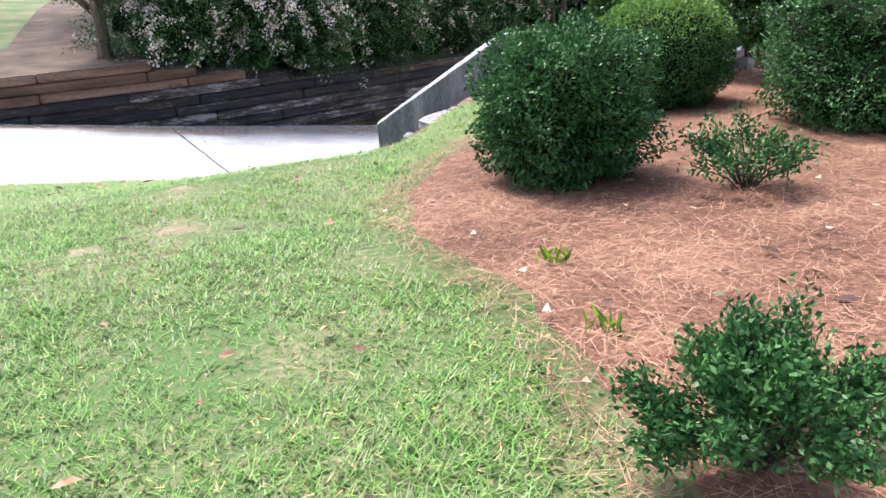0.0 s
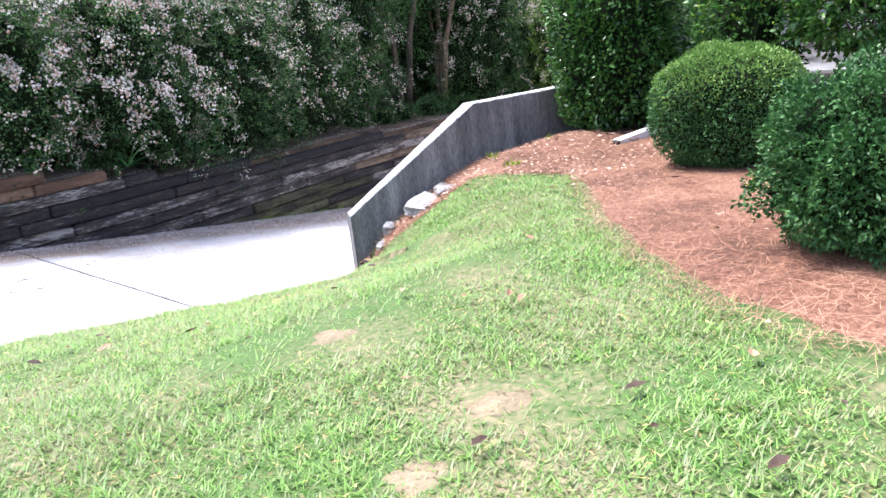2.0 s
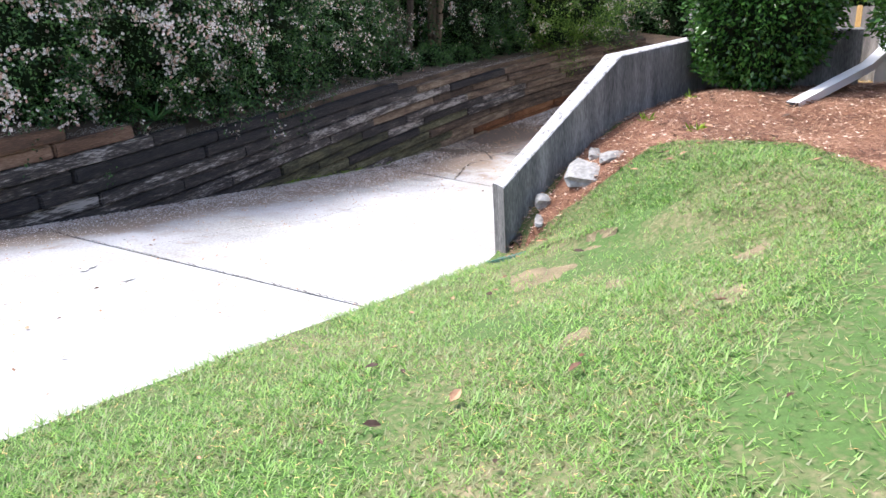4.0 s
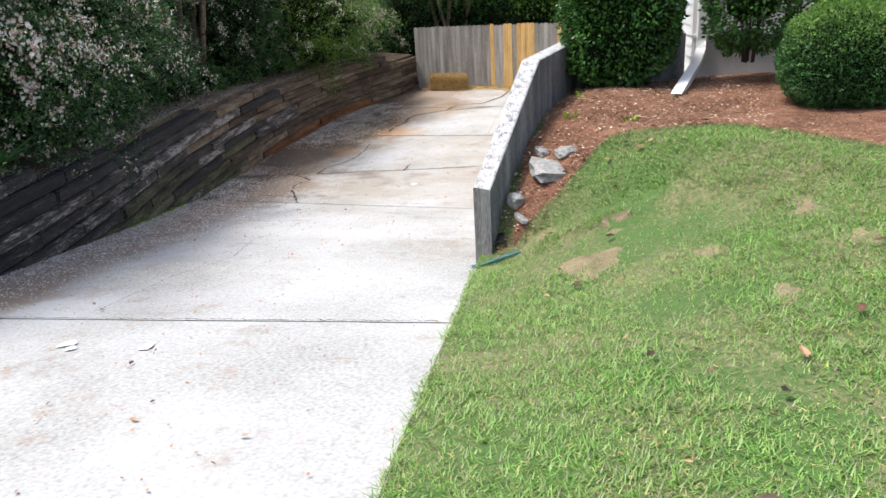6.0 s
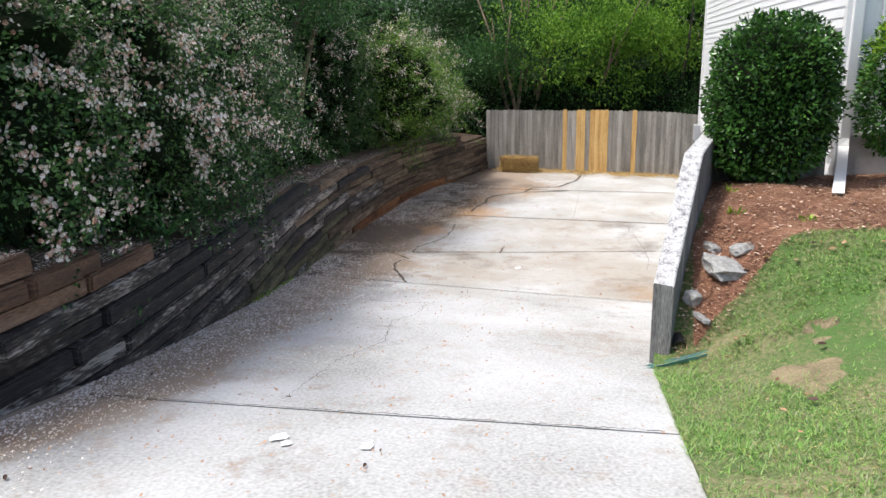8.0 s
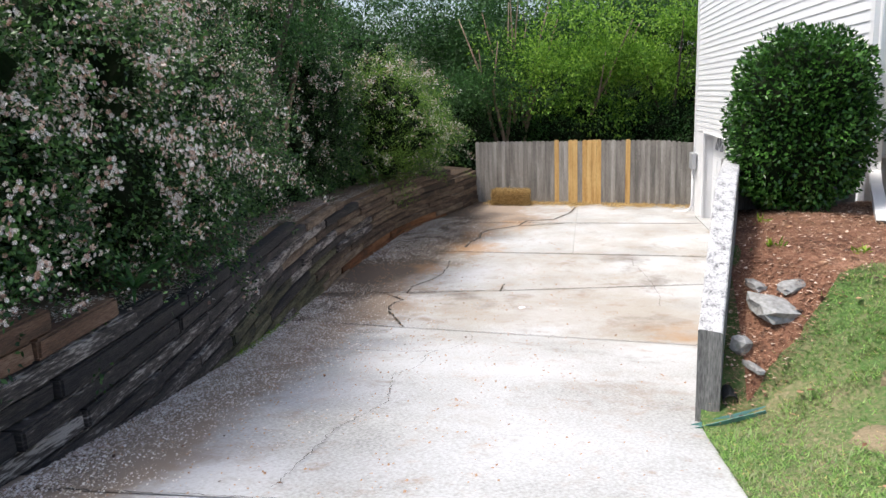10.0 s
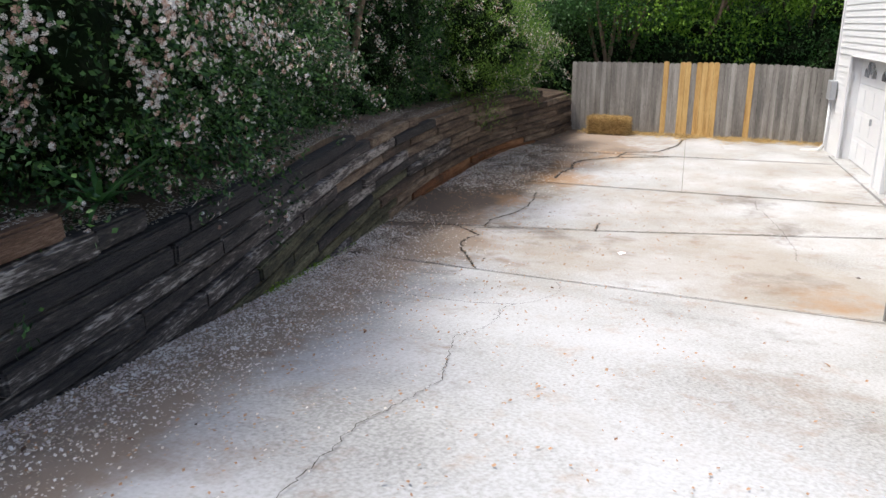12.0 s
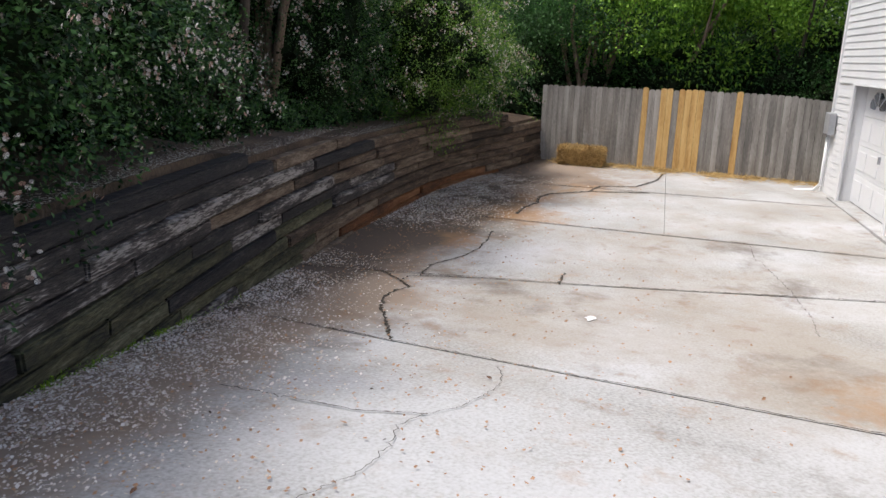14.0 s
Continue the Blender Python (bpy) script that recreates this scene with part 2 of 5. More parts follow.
TOP_STEPS = ((1.25, 0.90), (1.94, 0.735), (2.75, 0.575), (3.5, 0.42), (5.2, 0.265), (8.7, 0.20), (12.0, 0.05), (19.5, -0.10), (23.0, -0.42))
BED_Y = (-30, -8, -2.1, -1.66, -0.9, -0.3, 0.24, 0.8, 1.56, 2.3, 2.95, 3.4, 3.8, 4.2, 4.5, 4.7, 4.95, 5.3, 5.6)
BED_X = (2.6, 2.5, 2.22, 2.28, 2.42, 2.33, 2.33, 2.5, 3.05, 3.7, 4.4, 4.78, 4.78, 4.70, 4.60, 4.38, 4.05, 3.75, 3.7)
DIPS = ((6.3, 4.7, 0.9, 0.12),)
SLOPE_DIPS = ((2.4, 4.5, 0.75, -0.085), (3.0, 3.2, 0.8, -0.05), (4.5, 5.05, 0.4, -0.075), (0.0, 4.2, 0.7, 0.04), (3.62, 5.42, 0.28, -0.09))
HOUSE = Matrix.Translation((8.0, 3.54, 0)) @ Matrix.Rotation(radians(5), 4, "Z")


def drive_z(x):
    return float(np.interp(x, DRIVE_X, DRIVE_Z))


def back_y(x):
    return float(np.interp(x, BACK_X, BACK_Y))


def edge_y(x):
    return float(np.interp(x, EDGE_X, EDGE_Y))


def bed_x(y):
    return float(np.interp(y, BED_Y, BED_X))


def top_z(x):
    for end, z in TOP_STEPS:
        if x < end:
            return z
    return -0.42


def smooth(a):
    a = min(1, max(0, a))
    return a * a * (3 - 2 * a)


def lawn_z(x, y):
    """Height of the lawn and bed on the house side of the driveway."""
    high = 0.64 - 0.035 * max(0.0, min(y, 5)) + 0.02 * noise.noise((x * 0.7, y * 0.7, 0))
    if x < -4:
        high += (-4 - x) * 0.1
    for cx, cy, r, h in DIPS:
        high += h * math.exp(-((x - cx) ** 2 + (y - cy) ** 2) / (r * r))
    d = edge_y(x) - y
    low = min(drive_z(x) + 0.03, 0.5) if x < 3.0 else float(np.interp(x, (3.0, 3.75, 4.05, 4.5, 5.4, 7.0), (-0.42, -0.52, -0.22, 0.08, 0.42, 0.50)))
    reach = float(np.interp(x, (1.5, 3.0, 3.8, 4.6, 5.4), (3.2, 3.1, 2.7, 1.2, 0.7)))
    z = low + (high - low) * (1 - (1 - min(1, max(0, d / reach))) ** (1.1 if x < 3.5 else 1.4)) if high > low else high
    for cx, cy, r, h in SLOPE_DIPS:
        z += h * math.exp(-((x - cx) ** 2 + (y - cy) ** 2) / (r * r))
    return z


def bank_z(x, y):
    """Height of the ground above the timber wall."""
    far = y - back_y(x)
    return float(np.interp(x, (-40, -1, 1, 4, 9, 12, 22, 30), (5.2, 0.85, 0.85, 0.32, 0.12, 0.0, -0.3, -0.4))) + 0.10 * min(far, 12) * (1 if x < 14 else 0.5) + 0.02 * noise.noise((x, y, 3))


# ---- mesh helpers ----
def mesh_object(name, verts, faces, mat, parent=None, label="", smooth_shade=False):
    me = bpy.data.meshes.new(name)
    me.from_pydata([tuple(v) for v in verts], [], faces)
    me.update()
    if smooth_shade:
        me.polygons.foreach_set("use_smooth", [True] * len(me.polygons))
    me.materials.append(mat)
    ob = new(name, me)
    ob.parent = parent
    return tagged(ob, label)


def part(name, bm, mat, parent=None, label=""):
    me = bpy.data.meshes.new(name)
    bm.to_mesh(me)
    bm.free()
    me.materials.append(mat)
    ob = new(name, me)
    ob.parent = parent
    return tagged(ob, label)


def thing(name, label, category, group="", m=None):
    ob = new(name)
    if m is not None:
        ob.matrix_world = m
    return tagged(ob, label, category, group)


def add_box(bm, x0, x1, y0, y1, z0, z1, bevel=0.0, m=None):
    made = bmesh.ops.create_cube(bm, size=1)["verts"]
    for v in made:
        v.co = Vector((x0 + (v.co.x + 0.5) * (x1 - x0), y0 + (v.co.y + 0.5) * (y1 - y0), z0 + (v.co.z + 0.5) * (z1 - z0)))
    if bevel:
        edges = list({e for v in made for e in v.link_edges})
        made = list({v for f in bmesh.ops.bevel(bm, geom=edges, offset=bevel, segments=1, affect="EDGES")["faces"] for v in f.verts} | {v for v in made if v.is_valid})
    if m is not None:
        bmesh.ops.transform(bm, matrix=m, verts=[v for v in made if v.is_valid])
    return bm


def box(name, x0, x1, y0, y1, z0, z1, mat, parent=None, label="", bevel=0.0, m=None):
    return part(name, add_box(bmesh.new(), x0, x1, y0, y1, z0, z1, bevel, m), mat, parent, label)


def tube(bm, points, radii, sides=7):
    """A round limb through the points."""
    rings = []
    for i, p in enumerate(points):
        p = Vector(p)
        way = Vector(points[min(i + 1, len(points) - 1)]) - Vector(points[max(i - 1, 0)])
        q = way.to_track_quat("Z", "Y")
        rings.append([bm.verts.new(p + q @ Vector((math.cos(a) * radii[i], math.sin(a) * radii[i], 0))) for a in (2 * math.pi * k / sides for k in range(sides))])
    for a, b in zip(rings, rings[1:]):
        for k in range(sides):
            bm.faces.new((a[k], a[(k + 1) % sides], b[(k + 1) % sides], b[k])).smooth = True
    bm.faces.new(rings[0][::-1])
    bm.faces.new(rings[-1])
    return bm


def numpy_mesh(name, verts, counts, mat, parent=None, label=""):
    """verts: an array (n, k, 3) of n separate faces with k corners each."""
    n, k, _ = verts.shape
    me = bpy.data.meshes.new(name)
    me.vertices.add(n * k)
    me.vertices.foreach_set("co", verts.reshape(-1).astype(np.float32))
    me.loops.add(n * k)
    me.loops.foreach_set("vertex_index", np.arange(n * k, dtype=np.int32))
    me.polygons.add(n)
    me.polygons.foreach_set("loop_start", np.arange(0, n * k, k, dtype=np.int32))
    me.update(calc_edges=True)
    me.materials.append(mat)
    ob = new(name, me)
    ob.parent = parent
    return tagged(ob, label)


def leaves(name, rng, places, normals, length, width, mat, parent=None, label="", spread=0.9):
    """Small pointed leaves, each a folded pair of triangles with shared midrib."""
    n = len(places)
    d = normals + rng.normal(0, spread, (n, 3))
    d /= np.linalg.norm(d, axis=1, keepdims=True) + 1e-9
    s = np.cross(d, rng.normal(0, 1, (n, 3)))
    s /= np.linalg.norm(s, axis=1, keepdims=True) + 1e-9
    up = np.cross(s, d)
    ln = (length * rng.uniform(0.6, 1.2, n))[:, None]
    wd = (width * rng.uniform(0.6, 1.2, n))[:, None]
    base, tip = places, places + d * ln
    mid = places + d * ln * 0.45
    left, right = mid + s * wd * 0.5 + up * wd * 0.15, mid - s * wd * 0.5 + up * wd * 0.15
    verts = np.stack([base, right, tip, left], axis=1).reshape(-1, 3)
    idx = np.arange(n) * 4
    tris = np.stack([idx, idx + 1, idx + 2, idx, idx + 2, idx + 3], axis=1).reshape(-1, 3)
    me = bpy.data.meshes.new(name)
    me.vertices.add(n * 4)
    me.vertices.foreach_set("co", verts.reshape(-1).astype(np.float32))
    me.loops.add(len(tris) * 3)
    me.loops.foreach_set("vertex_index", tris.reshape(-1).astype(np.int32))
    me.polygons.add(len(tris))
    me.polygons.foreach_set("loop_start", np.arange(0, len(tris) * 3, 3, dtype=np.int32))
    me.update(calc_edges=True)
    me.materials.append(mat)
    ob = new(name, me)
    ob.parent = parent
    return tagged(ob, label)


def flowers(name, rng, places, normals, size, mat, parent=None, label=""):
    """Small five-petalled flowers, each one star of five separate petals."""
    n = len(places)
    d = normals + rng.normal(0, 0.5, (n, 3))
    d /= np.linalg.norm(d, axis=1, keepdims=True)
    s = np.cross(d, rng.normal(0, 1, (n, 3)))
    s /= np.linalg.norm(s, axis=1, keepdims=True)
    u = np.cross(d, s)
    r = size * rng.uniform(0.7, 1.2, n)[:, None]
    tris = []
    for k in range(5):
        a, b = 2 * math.pi * k / 5, 2 * math.pi * (k + 0.75) / 5
        tris.append(np.stack([places, places + (s * math.cos(a) + u * math.sin(a)) * r + d * r * 0.3, places + (s * math.cos(b) + u * math.sin(b)) * r + d * r * 0.3], axis=1))
    return numpy_mesh(name, np.concatenate(tris), 3, mat, parent, label)


def blob_points(rng, n, centre, radii, lump=0.12, power=2.0, depth=0.25, seed=0, low=-1.0):
    """Points in the outer shell of a lumpy rounded mass; power above 2 makes it boxier."""
    d = rng.normal(0, 1, (n, 3))
    d /= np.linalg.norm(d, axis=1, keepdims=True)
    d = d[d[:, 2] > low]
    r = (np.abs(d) ** power).sum(axis=1) ** (-1 / power)
    lumps = np.array([noise.noise(Vector(v) * 2.6 + Vector((seed, 0, 0))) + 0.5 * noise.noise(Vector(v) * 7 + Vector((0, seed, 0))) for v in d])
    r = r * (1 + lump * lumps) * (1 - depth * rng.uniform(0, 1, len(d)) ** 2)
    return d * r[:, None] * np.array(radii) + np.array(centre), d / np.array(radii) * max(radii)


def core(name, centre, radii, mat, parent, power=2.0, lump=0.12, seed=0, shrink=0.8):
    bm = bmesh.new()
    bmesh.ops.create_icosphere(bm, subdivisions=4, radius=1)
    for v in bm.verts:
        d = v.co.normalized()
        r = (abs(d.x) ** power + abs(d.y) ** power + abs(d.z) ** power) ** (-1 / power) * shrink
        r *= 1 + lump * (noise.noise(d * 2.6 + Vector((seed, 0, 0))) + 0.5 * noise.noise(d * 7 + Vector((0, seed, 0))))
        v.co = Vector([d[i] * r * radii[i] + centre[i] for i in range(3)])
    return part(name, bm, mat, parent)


# ---- ground ----
def build_ground():
    xs = [-120, -70, -40, -25, -15, -10, -7, -5] + list(np.arange(-4, 8.01, 0.2)) + [8.1, 8.3, 9] + list(np.arange(10, 30.1, 1.0)) + [35, 45, 70, 120]
    near = [0, 0.1, 0.25, 0.4, 0.6, 0.8, 1.0, 1.25, 1.5, 1.75, 2.0, 2.4, 2.8, 3.2, 3.8, 4.5, 5.2, 6, 7, 8, 10, 14, 20, 40, 120]
    rows = []
    for x in xs:
        col = []
        for d in near[::-1]:
            y = edge_y(x) - d
            z = lawn_z(x, y) if x < 8.2 else (-1.75 if d < 14 and x < 26 else (-1.6 if x < 30 and y > -20 else 0.5))
            col.append((x, y, z))
        e, b = edge_y(x), back_y(x)
        for k in range(6):
            y = e + 0.004 + (b + 0.1 - e) * k / 5
            col.append((x, y, drive_z(x) - 0.14))
        wall = -13 < x < 22.9
        for d in [0.104, 0.3, 0.6, 1, 1.5, 2, 3, 4, 6, 9, 14, 25, 50, 120]:
            z = bank_z(x, b + d) if x < 22.6 else -1.55 + 0.02 * d
            if x < 22.6 and d < 2 and x > -12:
                z = min(z, top_z(x) - 0.03 + 0.1 * d)
            col.append((x, b + d, z))
        rows.append(col)
    n = len(rows[0])
    verts = [v for col in rows for v in col]
    faces = [(i * n + j, (i + 1) * n + j, (i + 1) * n + j + 1, i * n + j + 1) for i in range(len(rows) - 1) for j in range(n - 1)]
    g = mesh_object("ground", verts, faces, LAWN, None, "green mown lawn with thin dry patches, sloping to the driveway", False)
    g.data.materials.append(SOIL)
    for i in range(len(rows) - 1):
        for j in range(n - 1):
            x, y = rows[i][j][0], rows[i][j][1]
            woods = (x > -1.2 and y > back_y(x) - 0.3) or x > 20 or (y > back_y(x) and y < back_y(x) + 2.5)
            g.data.polygons[i * (n - 1) + j].material_index = 1 if woods else 0
    return tagged(g, kind="structure", category="ground")


def build_bed():
    """The layer of pine straw between the lawn, the concrete wall and the house."""
    ys = list(np.arange(-8, 5.5, 0.15))
    rows = []
    for y in ys:
        x0 = bed_x(y) + 0.06 * noise.noise((0, y * 3, 0))
        x1 = 8.05 if y < 5.0 else float(np.interp(y, (5.0, 5.1, 5.35, 5.6), (7.6, 7.2, 5.5, 3.95)))
        rows.append([(x0 + (x1 - x0) * k / 24, y) for k in range(25)])
    verts = [(x, y, lawn_z(x, y) + (-0.02 if k == 0 else 0.022 + 0.012 * noise.noise((x * 5, y * 5, 0)))) for r in rows for k, (x, y) in enumerate(r)]
    faces = [(i * 25 + j, i * 25 + j + 1, (i + 1) * 25 + j + 1, (i + 1) * 25 + j) for i in range(len(rows) - 1) for j in range(24)]
    b = mesh_object("planting_bed", verts, faces, STRAW, None, "reddish pine straw mulch bed beside the lawn and house", True)
    return tagged(b, kind="structure", category="mulch bed")


def soil_at(x, y):
    """How much washed soil and rotted petals lie on the concrete, 0 to 1."""
    d = back_y(x) - y
    width = float(np.interp(x, (-6, 0, 1.5, 4, 7, 9, 13, 17, 20, 22), (0.5, 0.6, 0.9, 1.15, 1.5, 2.0, 2.1, 2.4, 2.6, 2.8)))
    a = 0.8 * smooth(1.15 - d / width) if d < 1.2 * width else 0.0
    for cx, cy, r, k in ((15.2, 10.6, 1.5, 0.35), (19.0, 10.2, 1.4, 0.35), (18.6, 9.0, 1.3, 0.3), (20.0, 8.4, 1.2, 0.2), (9.0, 9.7, 1.5, 0.16), (8.2, 6.0, 1.2, 0.2), (4.6, 6.3, 0.9, 0.2), (17.5, 10.3, 2.5, 0.2), (2.0, 9.3, 1.2, 0.2)):
        a += k * smooth(1 - math.hypot(x - cx, y - cy) / r)
    return min(0.72, a)


def tannin_at(x, y):
    """How much brown leaf stain is in the concrete, 0 to 1."""
    a = 0.16 * smooth((x - 5.5) / 3)
    for cx, cy, r, k in ((13.5, 10.2, 1.2, 0.5), (8.1, 5.6, 1.3, 0.45), (9.5, 8.2, 3.0, 0.16), (9.4, 6.0, 1.6, 0.25), (13.5, 8.0, 2.2, 0.12), (11.2, 6.6, 1.6, 0.15), (17, 9.8, 2.0, 0.3), (1.2, 9.2, 1.0, 0.3)):
        a += k * smooth(1 - math.hypot(x - cx, y - cy) / r)
    return a


def damp_shade_at(x, y):
    """Wet stain of rotted leaves plus painted-in shade of hedge and trees, 0 to 1."""
    d = back_y(x) - y
    a = 0.7 * smooth(1.25 - d / float(np.interp(x, (2, 8, 9.5, 11, 13, 16, 18, 20), (0.2, 0.5, 1.1, 1.5, 2.1, 2.2, 1.2, 0.8)))) * smooth((x - 5.0) / 3.5) if d < 3.5 else 0
    # Patches further out, around x 9 to 13, mainly paint in soft shade.
    for cx, cy, r, k in ((12.6, 10.9, 1.4, 0.35), (15.0, 11.0, 1.9, 0.35), (18.3, 10.6, 1.3, 0.30), (18.3, 9.2, 0.9, 0.25), (10.2, 9.6, 1.4, 0.2), (9.6, 8.4, 1.5, 0.12), (11.9, 6.0, 1.5, 0.14), (13.6, 6.4, 1.2, 0.16), (8.6, 5.9, 1.0, 0.14), (7.2, 9.5, 1.2, 0.14)):
        a += k * smooth(1 - math.hypot(x - cx, (y - cy) * 1.2) / r)
    return min(0.75, a)


def rust_at(x, y):
    """How much orange tannin rims the wet and shaded patches, 0 to 1."""
    a = 0.0
    for cx, cy, r, k in ((14.6, 9.8, 1.3, 0.42), (12.4, 10.3, 0.8, 0.3), (8.0, 5.5, 1.1, 0.25), (17.6, 9.4, 1.4, 0.25), (16.2, 10.0, 1.0, 0.3)):
        a += k * smooth(1 - math.hypot(x - cx, (y - cy) * 1.2) / r)
    return min(0.45, a)


def build_drive():
    drive = thing("driveway", "pale stained concrete driveway with cracked slabs sloping down to the garage", "driveway")
    tagged(drive, kind="structure")
    cuts = [(-38, -38), (-4.2, -4.2), (2.02, 1.38), (7.34, 7.70), (11.50, 10.42), (14.10, 14.15), (17.9, 17.8), (22.3, 22.3)]
    for a, b in zip(cuts, cuts[1:]):
        for side in ((0, 1),) if a[0] < 14 else ((0, 0.5), (0.5, 1)):
            nx, ny = max(3, int((b[0] - a[0]) / 0.15)) if a[0] > -5 else 40, 30
            top = []
            for i in range(nx + 1):
                for j in range(ny + 1):
                    f = j / ny
                    x = (a[0] + b[0]) / 2
                    for _ in range(3):
                        e, w = edge_y(x) - (0.05 if x > 8 else 0), back_y(x) + 0.05
                        mid = 7.25 + 0.06 * (x - 10)
                        y0 = e if side[0] == 0 else mid + 0.0035
                        y1 = w if side[1] == 1 else mid - 0.0035
                        y = y0 + (y1 - y0) * f
                        g = (y - 5.4) / 4.1
                        xa, xb = a[0] + (a[1] - a[0]) * g + 0.012, b[0] + (b[1] - b[0]) * g - 0.012
                        x = xa + (xb - xa) * i / nx
                    top.append((x, y, drive_z(x) + 0.006 * noise.noise((x * 0.8, y * 0.8, 5))))
            m = ny + 1
            verts = top + [(x, y, z - 0.1) for x, y, z in top]
            k = len(top)
            faces = [(i * m + j, (i + 1) * m + j, (i + 1) * m + j + 1, i * m + j + 1) for i in range(nx) for j in range(ny)]
            faces += [(i * m, k + i * m, k + (i + 1) * m, (i + 1) * m) for i in range(nx)] + [((i + 1) * m + ny, k + (i + 1) * m + ny, k + i * m + ny, i * m + ny) for i in range(nx)]
            faces += [(j + 1, k + j + 1, k + j, j) for j in range(ny)] + [(nx * m + j, k + nx * m + j, k + nx * m + j + 1, nx * m + j + 1) for j in range(ny)]
            ob = mesh_object("slab", verts, faces, CONCRETE, drive)
            for name, amount in (("soil", soil_at), ("tannin", tannin_at), ("damp_shade", damp_shade_at), ("rust", rust_at)):
                layer = ob.data.attributes.new(name, "FLOAT", "POINT")
                layer.data.foreach_set("value", [amount(x, y) for x, y, z in verts])
    return drive


build_ground()
build_bed()
build_drive()


# ---- walls ----
def build_concrete_wall():
    """The concrete wall that holds the bed: a sloping part, then a level one."""
    left = [(3.84, 5.71), (5.46, 5.465), (7.30, 5.20)]
    right = [(3.77, 5.54), (5.45, 5.275), (7.30, 5.02)]
    tops, bottom = [0.165, 1.105, 1.125], [-0.9, -1.2, -1.4]
    steps = []
    for i in range(2):
        for k in range(12):
            f = k / 12
            steps.append([tuple(a + (b - a) * f for a, b in zip(p[i], p[i + 1])) for p in (left, right)] + [tops[i] + (tops[i + 1] - tops[i]) * f, bottom[i]])
    steps.append([left[2], right[2], tops[2], bottom[2]])
    verts, faces = [], []
    for n, (l, r, t, b) in enumerate(steps):
        j = 0.004 * noise.noise((n * 1.7, 0, 0))
        verts += [(l[0], l[1], b), (l[0], l[1], t - 0.012 + j), (l[0], l[1] - 0.012, t + j), (r[0], r[1] + 0.012, t + j), (r[0], r[1], t - 0.012 + j), (r[0], r[1], b)]
    for n in range(len(steps) - 1):
        for k in range(5):
            faces.append((n * 6 + k, n * 6 + k + 1, n * 6 + 7 + k, n * 6 + 6 + k))
    faces += [(5, 4, 3, 2, 1, 0), tuple(6 * (len(steps) - 1) + k for k in range(6))]
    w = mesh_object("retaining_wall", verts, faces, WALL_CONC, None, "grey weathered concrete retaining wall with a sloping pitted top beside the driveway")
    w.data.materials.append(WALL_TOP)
    # Faces turned upward take the paler pitted concrete, the others keep the darker one.
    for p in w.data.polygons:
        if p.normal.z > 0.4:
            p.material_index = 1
    tagged(w, kind="structure", category="retaining wall")
    seg = box("wall_return", -0.1, 0.1, -1.6, 0, -1.4, 1.12, WALL_CONC, None, "grey concrete wall return at the house corner", 0.01, Matrix.Translation((7.38, 5.18, 0)) @ Matrix.Rotation(radians(20), 4, "Z"))
    tagged(seg, kind="structure", category="retaining wall")


def build_timber_wall():
    wall = thing("timber_wall", "dark weathered timber retaining wall with stepped courses beside the driveway", "retaining wall")
    tagged(wall, kind="structure")
    rng = random.Random(5)
    h = 0.1575
    for k in range(17):
        top = 0.90 - h * k
        end = max([e for e, z in TOP_STEPS if z >= top - 0.05] or [1.25])
        end = min(end, 22.2)
        start = -8.0
        for x in np.arange(-8, 22, 0.1):
            if drive_z(x) - 0.02 < top:
                start = x - 0.6
                break
        x = start
        while x < end - 0.05:
            n = min(end, x + rng.choice((1.5, 2.1, 2.4, 2.4)) + rng.uniform(-0.2, 0.2))
            if end - n < 0.35:
                n = end
            a, b = Vector((x, back_y(x), 0)), Vector((n, back_y(n), 0))
            way = (b - a).normalized()
            ang = math.atan2(way.y, way.x)
            out = rng.uniform(-0.028, 0.028) + 0.004 * k
            bm = bmesh.new()
            add_box(bm, 0.004, (b - a).length - 0.004, -0.02, 0.15, top - h + 0.006, top - 0.006)
            bmesh.ops.subdivide_edges(bm, edges=[e for e in bm.edges if abs(e.verts[0].co.x - e.verts[1].co.x) > 0.3], cuts=8)
            off = rng.uniform(0, 50)
            bmesh.ops.bevel(bm, geom=[e for e in bm.edges if len(e.link_faces) == 2 and e.calc_face_angle(0) > 1], offset=0.018, segments=2, affect="EDGES")
            for v in bm.verts:
                v.co.y += 0.010 * noise.noise((v.co.x * 1.3 + off, v.co.z * 8, 0)) - out
                v.co.z += 0.006 * noise.noise((v.co.x * 1.1 + off, v.co.y * 4, 2))
            bmesh.ops.transform(bm, matrix=Matrix.Translation(a) @ Matrix.Rotation(ang, 4, "Z"), verts=bm.verts)
            foot = drive_z((x + n) / 2)
            pick = rng.random()
            if k < 3 and x < 2.6:
                mat, note = TIMBER_RED, "brown timber"
            elif 10.5 < x < 17.5 and top - foot < 0.3:
                mat, note = TIMBER_ORANGE, "rust-stained timber"
            elif x > 7.5 and pick < 0.2 + 0.12 * (x - 7.5):
                mat, note = TIMBER_SUNLIT, "brown weathered timber with warm sunlight painted into its colour"
            elif x > 3.4 and top - foot < 0.65 and pick > 0.45:
                mat, note = TIMBER_MOSSY, "timber with a green mossy tint"
            else:
                mat, note = TIMBER, ""
            part("timber", bm, mat, wall, note)
            x = n
    return wall


build_concrete_wall()
build_timber_wall()


